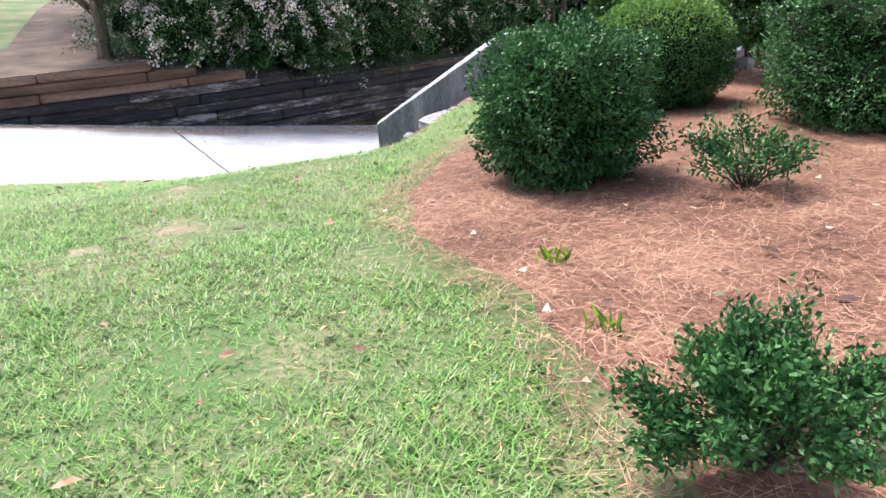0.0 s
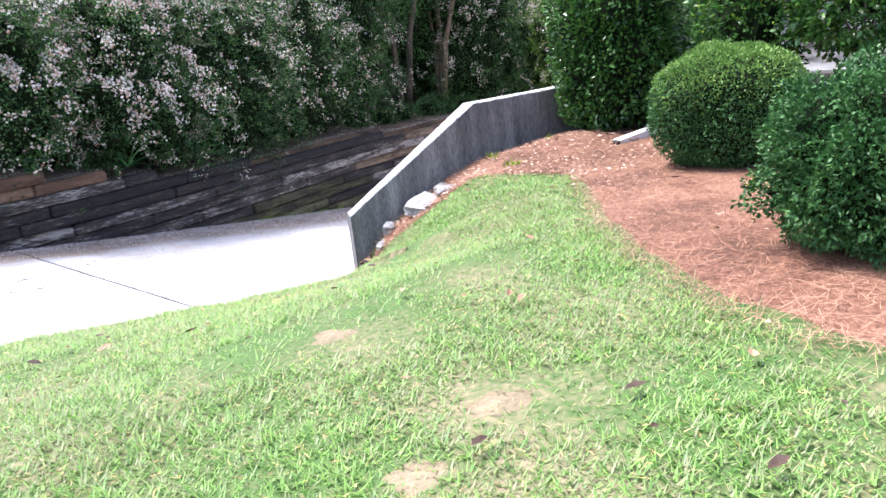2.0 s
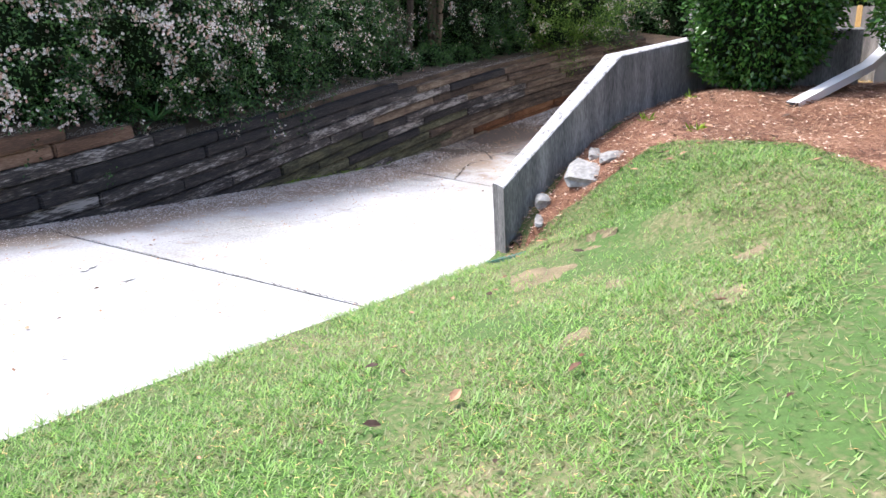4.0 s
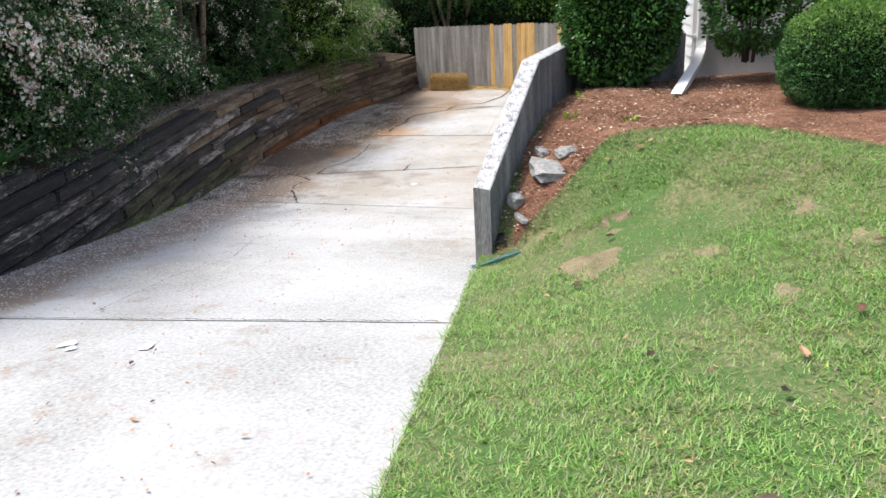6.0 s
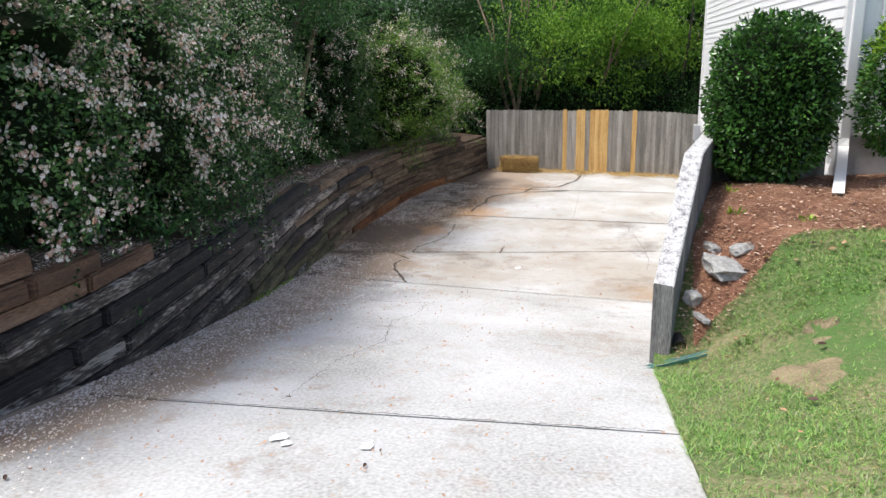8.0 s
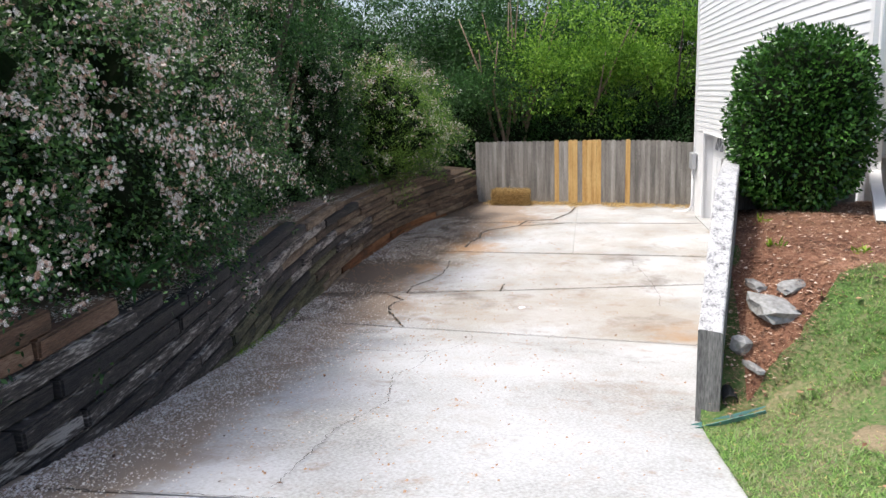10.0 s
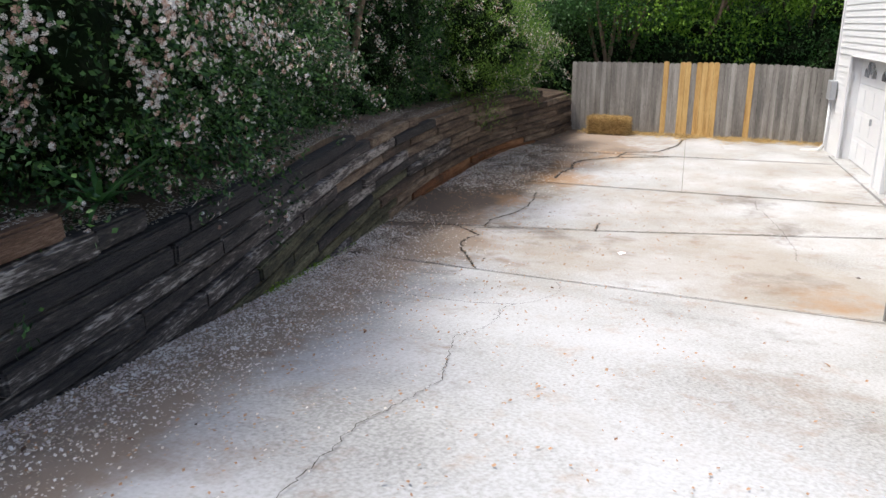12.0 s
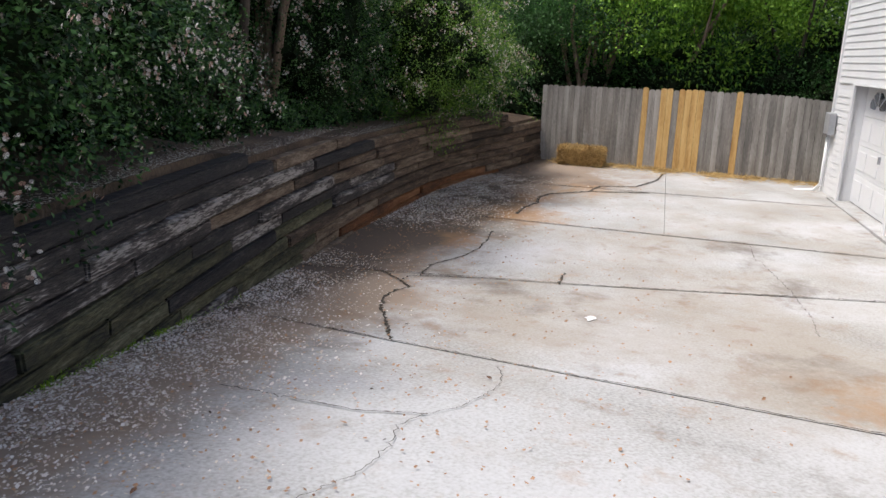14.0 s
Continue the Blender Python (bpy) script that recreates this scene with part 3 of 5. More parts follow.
# ---- house ----
def build_house():
    EXP = 0.133
    L, TOPZ = 12.1, 7.4
    # openings of the garage side: (x0, x1) with the lintel at 0.76
    doors = ((3.75, 6.86), (7.58, 10.62))
    lint = 0.76
    base = -1.75
    side = tagged(new("wall_garage_side"), "white sided garage wall with two door openings", kind="structure")
    front = tagged(new("wall_front"), "white sided front wall above a painted foundation", kind="structure")
    rear = tagged(new("wall_rear"), "plain white rear and far walls of the house", kind="structure")
    for w in (side, front, rear):
        w.matrix_world = HOUSE
    # wall cores
    spans = [(0.0, doors[0][0]), (doors[0][1], doors[1][0]), (doors[1][1], L)]
    for a, b in spans:
        box("pier", a, b, -0.32, -0.02, base, lint, SIDING, side)
    box("upper_wall", 0, L, -0.32, -0.02, lint, TOPZ, SIDING, side)
    box("upper_wall", 0.02, 0.3, -9, -0.33, 1.06, TOPZ, SIDING, front)
    box("foundation", -0.02, 0.3, -9, -0.02, 0.2, 1.045, FOUNDATION, front, "painted foundation wall")
    box("ledge", -0.07, 0.3, -9, 0.0, 1.047, 1.085, TRIM, front, "white ledge on the foundation")
    box("rear_wall", L - 0.3, L, -9, -0.33, base, TOPZ, SIDING, rear)
    box("far_wall", 0, L, -9.3, -9.01, base, TOPZ, SIDING, rear)
    r = box("roof", -0.4, L + 0.4, -9.6, 0.4, TOPZ, TOPZ + 0.25, TRIM, None, "flat eave line of the house roof")
    r.matrix_world = HOUSE
    tagged(r, kind="structure")

    def board(x0, x1, z):
        """One lapped siding board, thicker at its lower edge."""
        h = EXP - 0.002
        vs = [(x0, 0.0, z), (x1, 0.0, z), (x1, -0.014, z + h), (x0, -0.014, z + h), (x0, -0.018, z), (x1, -0.018, z), (x1, -0.018, z + h), (x0, -0.018, z + h)]
        fs = [(0, 1, 2, 3), (0, 4, 5, 1), (3, 2, 6, 7), (0, 3, 7, 4), (1, 5, 6, 2)]
        return [tuple(v) for v in vs], fs

    def lay(spans2, z0, z1, parent):
        z = z0
        while z < z1:
            for a, b in spans2:
                vs, fs = board(a, b, z)
                mesh_object("siding_board", vs, fs, SIDING, parent)
            z += EXP

    lay([(a + 0.16, b - 0.13) for a, b in spans[1:]] + [(0.14, doors[0][0] - 0.13)], -1.62, lint - 0.14, side)
    lay([(0.12, L - 0.11)], lint + 0.02, 5.2, side)
    # corner boards and casings
    box("corner_board", -0.02, 0.11, -0.02, 0.022, 1.08, TOPZ, TRIM, side)
    box("corner_board", L - 0.1, L + 0.02, -0.02, 0.022, base + 0.1, TOPZ, TRIM, side)
    for a, b in doors:
        box("casing", a - 0.12, a, -0.3, 0.026, -1.62, lint, TRIM, side, bevel=0.004)
        box("casing", b, b + 0.12, -0.3, 0.026, -1.62, lint, TRIM, side, bevel=0.004)
        box("casing_head", a - 0.12, b + 0.12, -0.3, 0.03, lint + 0.0, lint + 0.015, TRIM, side)
        d = tagged(new("garage_door"), "white sectional garage door with a fan of small panes in the top panel, closed", "garage door")
        d.matrix_world = HOUSE
        z0, z1 = -1.48, lint - 0.005
        hgt = (z1 - z0) / 4
        for k in range(4):
            bm = add_box(bmesh.new(), a + 0.01, b - 0.01, -0.27, -0.225, z0 + hgt * k + 0.004, z0 + hgt * (k + 1) - 0.004, 0.006)
            p = part("door_panel", bm, DOORPAINT, d)
            if k < 3:
                w = (b - a) / 4
                for c in range(4):
                    part("raised_panel", add_box(bmesh.new(), a + w * c + 0.12, a + w * (c + 1) - 0.12, -0.226, -0.214, z0 + hgt * k + 0.1, z0 + hgt * (k + 1) - 0.1, 0.01), DOORPAINT, p)
            else:
                for c in range(2):
                    cx = a + (b - a) * (0.27 + 0.46 * c)
                    for q in range(4):
                        a0, a1 = math.pi * (q + 0.1) / 4, math.pi * (q + 0.9) / 4
                        ring = [(cx + rr * 1.5 * math.cos(t), -0.218, z0 + hgt * k + 0.14 + rr * math.sin(t)) for rr, t in ((0.09, a0), (0.33, a0), (0.35, (a0 + a1) / 2), (0.33, a1), (0.09, a1))]
                        mesh_object("pane", ring, [(4, 3, 2, 1, 0)], GLASS, p)
        box("door_handle", (a + b) / 2 - 0.01, (a + b) / 2 + 0.01, -0.214, -0.17, -0.55, -0.42, METAL, d, "small metal door handle")
    st = box("garage_threshold", 3.3, 11.0, -0.3, 0.10, -1.75, -1.49, CONCRETE, None, "raised concrete threshold at the garage doors")
    st.matrix_world = HOUSE
    tagged(st, kind="structure")

    # front wall: boards run along -y
    z = 1.09
    while z < 5.2:
        gaps = [(0.12, 8.8)] if not (1.93 - EXP < z < 3.35) else [(0.12, 0.36), (2.62, 8.8)]
        for a, b in gaps:
            h = EXP - 0.002
            vs = [(0.0, -a, z), (0.0, -b, z), (0.014, -b, z + h), (0.014, -a, z + h), (0.018, -a, z), (0.018, -b, z), (0.018, -b, z + h), (0.018, -a, z + h)]
            fs = [(3, 2, 1, 0), (1, 5, 4, 0), (7, 6, 2, 3), (4, 7, 3, 0), (2, 6, 5, 1)]
            mesh_object("siding_board", vs, [f[::-1] for f in fs], SIDING, front)
        z += EXP
    box("corner_board", -0.022, 0.02, -0.11, -0.0, 1.09, TOPZ, TRIM, front)
    win = tagged(new("window_1"), "white-framed front window with bluish panes", "window", kind="structure")
    win.matrix_world = HOUSE
    for y0, y1 in ((-0.47, -0.38), (-1.30, -1.22), (-2.12, -2.04), (-2.62, -2.54)):
        box("window_frame", -0.03, 0.018, y0, y1, 1.90, 3.36, TRIM, win, bevel=0.004)
    box("window_sill", -0.06, 0.018, -2.66, -0.34, 1.85, 1.898, TRIM, win, bevel=0.004)
    box("window_frame", -0.035, 0.018, -2.62, -0.38, 3.362, 3.44, TRIM, win)
    for y0, y1 in ((-1.22, -0.47), (-2.04, -1.30), (-2.54, -2.12)):
        box("pane", 0.004, 0.014, y0, y1, 1.90, 3.36, GLASS, win)
        box("window_frame", -0.012, 0.003, y0, y1, 2.6, 2.64, TRIM, win)

    # downspout at the front corner, swinging out over the bed
    ds = tagged(new("downspout"), "white rectangular downspout at the house corner with a long bent outlet", "downspout")
    bm = bmesh.new()
    add_box(bm, -0.09, -0.024, -0.16, -0.03, 0.98, TOPZ, 0.012)
    p = part("pipe", bm, TRIM, ds)
    p.matrix_world = HOUSE
    c = HOUSE @ Vector((-0.055, -0.09, 0.98))
    pts = [c + Vector((0, 0, 0.02)), c + Vector((-0.05, 0.0, -0.1)), Vector((7.55, 3.52, 0.76)), Vector((6.12, 3.84, 0.575))]
    bm = bmesh.new()
    rings = []
    for i, q in enumerate(pts):
        hw = 0.055
        a = pts[max(0, i - 1)]
        b = pts[min(3, i + 1)]
        d = (b - a).normalized()
        s = Vector((-d.y, d.x, 0)).normalized() if abs(d.x) > 0.05 else Vector((0, 1, 0))
        u = d.cross(s).normalized()
        rings.append([bm.verts.new(q + s * x * 0.06 + u * y * 0.04) for x, y in ((-1, -1), (1, -1), (1, 1), (-1, 1))])
    for a, b in zip(rings, rings[1:]):
        for k in range(4):
            bm.faces.new((a[k], a[(k + 1) % 4], b[(k + 1) % 4], b[k]))
    part("outlet", bm, TRIM, ds, "white bent downspout outlet")
    # A black block paints the shade inside the outlet's open end.
    bm = add_box(bmesh.new(), -0.02, 0.02, -0.045, 0.045, -0.03, 0.03)
    part("mouth_shade", bm, BLACKPLASTIC, ds, "black block standing for the shaded hollow of the outlet").matrix_world = Matrix.Translation((6.105, 3.842, 0.570))

    mb = tagged(new("electric_meter_box"), "grey metal meter box on the house wall near the fence", "meter box")
    mb.matrix_world = HOUSE
    box("box_body", 11.55, 11.95, 0.024, 0.16, -0.28, 0.16, METAL, mb, bevel=0.012)
    bm = tube(bmesh.new(), [(11.9, 0.06, -0.28), (11.9, 0.06, -1.35), (12.0, 0.16, -1.52), (12.05, 0.55, -1.56)], [0.035] * 4, 8)
    part("conduit", bm, TRIM, mb, "white conduit")
    kb = tagged(new("wall_keypad"), "small dark grey keypad box beside the garage door", "keypad")
    kb.matrix_world = HOUSE
    box("keypad_body", 6.93, 7.03, 0.024, 0.07, -0.05, 0.11, METAL, kb, bevel=0.006)
    box("keypad_face", 6.945, 7.015, 0.07, 0.076, -0.03, 0.08, BLACKPLASTIC, kb)


build_house()


# ---- fence ----
def build_fence():
    fence = thing("fence", "grey weathered wooden privacy fence with several new yellow boards", "fence")
    tagged(fence, kind="structure")
    a, b = Vector((22.0, 11.32, 0)), Vector((21.0, 4.3, 0))
    way = (b - a).normalized()
    ang = math.atan2(way.y, way.x)
    rng = random.Random(3)
    n = 48
    w = (b - a).length / n
    new_boards = {18, 21, 22, 24, 25, 26, 27, 33, 47}
    for y in (-1.25, -0.4, 0.25):
        box("rail", 0, (b - a).length, 0.03, 0.07, y, y + 0.09, OLDBOARD, fence, m=Matrix.Translation(a) @ Matrix.Rotation(ang, 4, "Z"))
    for x in (0.05, 2.3, 4.7, (b - a).length - 0.1):
        box("post", x, x + 0.09, 0.071, 0.16, -1.7, 0.36, OLDBOARD, fence, m=Matrix.Translation(a) @ Matrix.Rotation(ang, 4, "Z"))
    for i in range(n):
        x0 = i * w + 0.003
        top = 0.43 - 0.12 * smooth((i - 38) / 10) + rng.uniform(-0.012, 0.012) + (0.03 if i in new_boards else 0)
        x1 = x0 + w - 0.006
        bot = -1.60
        c = 0.03
        y0, y1 = (-0.006, 0.016) if i in new_boards else (rng.uniform(-0.002, 0.004), 0.02)
        prof = [(x0, bot), (x1, bot), (x1, top - c), (x1 - c, top), (x0 + c, top), (x0, top - c)]
        vs = [(x, y0, z) for x, z in prof] + [(x, y1, z) for x, z in prof]
        m = Matrix.Translation(a) @ Matrix.Rotation(ang, 4, "Z")
        fs = [(5, 4, 3, 2, 1, 0)[::-1], (6, 7, 8, 9, 10, 11)[::-1]] + [(k, 6 + k, 6 + (k + 1) % 6, (k + 1) % 6) for k in range(6)]
        mesh_object("board", [m @ Vector(v) for v in vs], fs, NEWBOARD if i in new_boards else OLDBOARD, fence, "new yellow pine board" if i in new_boards else "")
    return fence


build_fence()


# ---- plants ----
def clipped_bush(name, label, centre, radii, seed, n=16000, leaf=0.028, mat=BOX_LEAF, topmat=None, power=2.6, lump=0.10, stem=True, wide=0.5, shrink=0.84, cat="shrub", group=""):
    rng = np.random.default_rng(seed)
    ob = thing(name, label, cat, group, Matrix.Translation((centre[0], centre[1], centre[2] - radii[2])))
    c = (0, 0, radii[2])
    p, d = blob_points(rng, n, c, radii, lump, power, 0.22, seed)
    if topmat:
        up = p[:, 2] > radii[2] * (1.45 + 0.25 * rng.normal(0, 1, len(p)))
        leaves("new_growth", rng, p[up], d[up], leaf, leaf * wide, topmat, ob, "lighter young leaves")
        p, d = p[~up], d[~up]
    leaves("foliage", rng, p, d, leaf, leaf * wide, mat, ob)
    # A solid dark body stands in for the shaded inside and blocks the view through.
    core("shade_core", c, radii, SHADE_CORE, ob, power, lump, seed, shrink)
    bm = bmesh.new()
    for k in range(5 if stem else 0):
        a = 2 * math.pi * k / 5 + seed
        tube(bm, [(0.06 * math.cos(a), 0.06 * math.sin(a), -0.12), (0.2 * radii[0] * math.cos(a), 0.2 * radii[1] * math.sin(a), radii[2] * 0.4), (0.5 * radii[0] * math.cos(a), 0.5 * radii[1] * math.sin(a), radii[2])], [0.018, 0.014, 0.008], 5)
    if stem:
        part("branchwork", bm, DARKBARK, ob)
    return ob


clipped_bush("clipped_boxwood", "dense dark green clipped boxwood ball on the pine straw", (3.50, 0.47, 1.07), (0.43, 0.44, 0.42), 1, 30000, 0.033, power=3.4, lump=0.34, shrink=0.76)
clipped_bush("clipped_boxwood", "rounded green boxwood with pale new growth on top, near the downspout", (5.56, 2.30, 1.04), (0.58, 0.60, 0.50), 2, 28000, 0.033, topmat=BOX_TOP)
clipped_bush("clipped_boxwood", "large dark clipped boxwood close to the front window", (6.15, 0.35, 1.09), (0.74, 0.80, 0.56), 3, 34000, 0.034, power=3.0, lump=0.26)
clipped_bush("camellia_bush", "tall rounded glossy camellia at the end of the concrete wall", (7.05, 4.46, 1.57), (0.66, 0.70, 0.91), 4, 17000, 0.068, HOLLY_LEAF, None, 3.0, 0.18)
clipped_bush("camellia_bush", "tall upright camellia with light young leaves beside the downspout", (7.25, 2.95, 1.72), (0.48, 0.50, 0.80), 5, 7000, 0.07, HOLLY_LEAF, YELLOW_LEAF, 2.8, 0.25, shrink=0.55)
clipped_bush("camellia_bush", "open camellia with yellow-green young leaves below the window", (7.2, 1.85, 1.82), (0.50, 0.56, 0.50), 6, 4600, 0.085, HOLLY_LEAF, YELLOW_LEAF, 2.2, 0.35, shrink=0.35)
clipped_bush("camellia_bush", "small camellia with yellow-green tips under the window", (7.3, 0.55, 1.62), (0.45, 0.5, 0.42), 7, 4200, 0.085, HOLLY_LEAF, YELLOW_LEAF, 2.2, 0.35, shrink=0.35)

HEDGE = [((1.9, 11.15, 1.75), (1.25, 1.3, 1.4)), ((3.6, 11.35, 1.7), (1.4, 1.45, 1.6)), ((5.4, 11.9, 1.55), (1.4, 1.5, 1.65)), ((7.3, 12.7, 1.65), (1.4, 1.5, 1.9)), ((9.0, 13.4, 1.8), (1.2, 1.3, 2.1)),
         ((13.6, 13.7, 1.6), (1.5, 1.5, 1.9)), ((15.9, 12.7, 1.35), (1.7, 1.9, 1.45)), ((18.3, 12.9, 1.1), (1.4, 1.5, 1.4))]
for i, (c, r) in enumerate(HEDGE):
    rng = np.random.default_rng(40 + i)
    leafage = HEDGE_YOUNG if i == 6 else HEDGE_LEAF
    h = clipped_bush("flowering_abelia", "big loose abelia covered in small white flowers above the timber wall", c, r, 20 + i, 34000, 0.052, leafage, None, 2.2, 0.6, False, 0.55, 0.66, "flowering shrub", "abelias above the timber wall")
    # arching sprays that stand out of the mass
    p, d = blob_points(rng, 95, (0, 0, r[2]), [q * 0.92 for q in r], 0.6, 2.2, 0.05, 20 + i, -0.6)
    q, e, fq, fe = [], [], [], []
    for a, b in zip(p, d):
        ln, b = rng.uniform(0.35, 0.8), b / np.linalg.norm(b) + rng.normal(0, 0.25, 3)
        for k in range(90):
            t = rng.uniform(0, 1)
            q.append(a + b * ln * t + np.array((0, 0, -0.5 * ln * t * t)) + rng.normal(0, 0.035, 3))
            e.append(b)
        if rng.random() < 0.75 and a[2] > 0.5 * r[2]:
            for k in range(70):
                t = rng.uniform(0.3, 1.05)
                fq.append(a + b * ln * t + np.array((0, 0, 0.02 - 0.5 * ln * t * t)) + rng.normal(0, 0.045, 3))
                fe.append(b)
    leaves("sprays", rng, np.array(q), np.array(e), 0.045, 0.022, leafage, h, "arching leafy sprays")["kind"] = "stuff"
    p, d = blob_points(rng, 9000, (0, 0, r[2]), [v * 1.02 for v in r], 0.6, 2.2, 0.06, 20 + i)
    keep = np.array([noise.noise(Vector(v) * 2.6) + 0.5 * noise.noise(Vector(v) * 7) + 0.22 * (v[2] / r[2] - 1) for v in p]) > 0.10
    sparse = 1 if i < 2 else 2
    heads, ways = np.concatenate([p[keep][::2 * sparse], np.array(fq)[::3 * sparse]]), np.concatenate([d[keep][::2 * sparse], np.array(fe)[::3 * sparse]])
    near = np.repeat(heads, 3, axis=0) + rng.normal(0, 0.028, (3 * len(heads), 3))
    flowers("blossom", rng, near, np.repeat(ways, 3, axis=0), 0.0165, PETAL, h, "clusters of small white flowers")["kind"] = "stuff"
    flowers("calyx", rng, heads + rng.normal(0, 0.025, heads.shape), ways, 0.02, SEPAL, h, "pinkish sepals left by fallen flowers")["kind"] = "stuff"


def tree(label, x, y, z, height, crown, mat, seed, bark=DARKBARK, n=9000, leaf=0.12, stems=3, blobs=7, lean=(0, 0)):
    rnd, rng = random.Random(seed), np.random.default_rng(seed)
    ob = thing("tree", label, "tree", m=Matrix.Translation((x, y, z)))
    bm = bmesh.new()
    tips = []
    for s in range(stems):
        a = 2 * math.pi * (s + rnd.random()) / stems
        out = crown * rnd.uniform(0.25, 0.6)
        top = Vector((math.cos(a) * out + lean[0], math.sin(a) * out + lean[1], height * rnd.uniform(0.7, 0.95)))
        k1 = Vector((top.x * 0.25, top.y * 0.25, top.z * 0.35)) + Vector((rnd.uniform(-0.2, 0.2), rnd.uniform(-0.2, 0.2), 0))
        tube(bm, [(math.cos(a) * 0.08, math.sin(a) * 0.08, -0.15), k1, (k1 + top) * 0.5 + Vector((rnd.uniform(-0.3, 0.3), rnd.uniform(-0.3, 0.3), 0)), top], [0.09, 0.07, 0.045, 0.015], 6)
        tips.append(top)
    part("trunk", bm, bark, ob)
    ps, ds = [], []
    for b in range(blobs):
        t = tips[b % len(tips)] * rnd.uniform(0.55, 1.05)
        c = (t.x + rnd.uniform(-1, 1) * crown * 0.5, t.y + rnd.uniform(-1, 1) * crown * 0.5, max(height * 0.3, t.z))
        r = crown * rnd.uniform(0.35, 0.6)
        p, d = blob_points(rng, n // blobs, c, (r * 1.15, r * 1.15, r * 0.6), 0.75, 2.0, 0.75, seed + b)
        ps.append(p)
        ds.append(d)
    leaves("crown", rng, np.concatenate(ps), np.concatenate(ds), leaf, leaf * 0.5, mat, ob)
    return ob


def thicket(x, y, z, r, mat, seed, leaf=0.11, n=9000, label="dense dark undergrowth shrub in the woods"):
    return clipped_bush("woodland_shrub", label, (x, y, z + r[2]), r, seed, n, leaf, mat, None, 2.0, 0.5, False, 0.5, 0.78, "shrub", "woodland undergrowth")


rnd = random.Random(11)
tree("young crape myrtle with several tan trunks above the timber wall", 0.55, 10.7, 0.85, 2.9, 1.3, HEDGE_LEAF, 1, BARK, 9000, 0.06, 4, 7)
tree("dark slender tree between the shrubs above the timber wall", 10.6, 13.0, 0.2, 5.5, 1.9, TREE_LEAF, 2, DARKBARK, 14000, 0.08)
tree("brown-stemmed tree in the gap of the hedge", 12.3, 13.6, 0.2, 5.0, 1.9, TREE_LEAF, 3, BARK, 14000, 0.08, 4)
tree("thin many-stemmed tree behind the fence corner", 23.8, 10.8, -1.5, 7.0, 2.4, TREE_LEAF, 5, BARK, 14000, 0.10, 6, 9)
tree("bright green maple behind the fence", 24.8, 8.6, -1.5, 6.2, 2.4, BRIGHT_LEAF, 4, BARK, 11000, 0.13, 4, 8, (-0.3, -1.8))
tree("bright green maple behind the fence corner", 24.6, 10.4, -1.5, 8.0, 2.4, BRIGHT_LEAF, 9, BARK, 6500, 0.13, 4, 7, (-0.2, -1.0))
tree("bright green maple near the house and fence", 24.9, 5.0, -1.5, 6.4, 2.2, BRIGHT_LEAF, 6, DARKBARK, 10000, 0.13, 3, 9, (-0.3, 0.2))
big = tree("tall dark woodland tree", 27.0, -4.0, -1.5, 9.5, 3.0, TREE_LEAF, 60, DARKBARK, 15000, 0.16, 3, 12)
big2 = tree("tall dark woodland tree", 28.0, 0.0, -1.5, 9.0, 2.8, TREE_LEAF, 61, DARKBARK, 15000, 0.16, 3, 12)
for k in range(34):
    if k < 16:
        x, y = rnd.uniform(26.0, 33), -8 + 1.8 * k + rnd.uniform(-0.6, 0.6)
    else:
        x = 0.5 + (k - 16) * 1.3
        # Trees at x < 10 stand nearer, their unseen crowns added to shade hedge and wall.
        y = ((16.4, 18.4) if x < 10 else (19.5, 21.5))[k % 2] + rnd.uniform(-0.4, 0.4)
    z = bank_z(x, y) if x < 22 else -1.5
    o = copy_thing((big, big2)[k % 2], pose(x, y, z - 0.1, 0, 0, rnd.uniform(0, 360)))
    o.scale = (rnd.uniform(0.95, 1.05) if x < 10 else rnd.uniform(0.9, 1.05),) * 3
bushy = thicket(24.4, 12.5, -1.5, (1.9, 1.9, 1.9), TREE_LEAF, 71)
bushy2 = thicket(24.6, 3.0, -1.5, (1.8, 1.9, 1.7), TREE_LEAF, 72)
for k in range(30):
    if k < 14:
        x, y = 25.2 + (k % 2) * 2.2, -6 + 1.75 * k
    else:
        x, y = 7.0 + (k - 14) * 1.25, 15.2 + (k % 2) * 1.3
    z = bank_z(x, y) if x < 22 else -1.5
    o = copy_thing((bushy, bushy2)[k % 2], pose(x, y, z - 0.1, 0, 0, rnd.uniform(0, 360)))
    o.scale = (rnd.uniform(0.9, 1.25),) * 3

# low growth at the top of the timber wall in the gap
for k in range(9):
    x = 8.8 + 0.75 * k
    clipped_bush("low_weedy_plant", "low leafy weed at the top of the timber wall", (x, back_y(x) + 0.75 + 0.4 * rnd.random(), top_z(x) + 0.16), (0.4, 0.35, 0.22 + 0.1 * rnd.random()), 80 + k, 1300, 0.06, HEDGE_LEAF, None, 2.0, 0.5, False, 0.5, 0.5, "weed", "weeds above the timber wall")


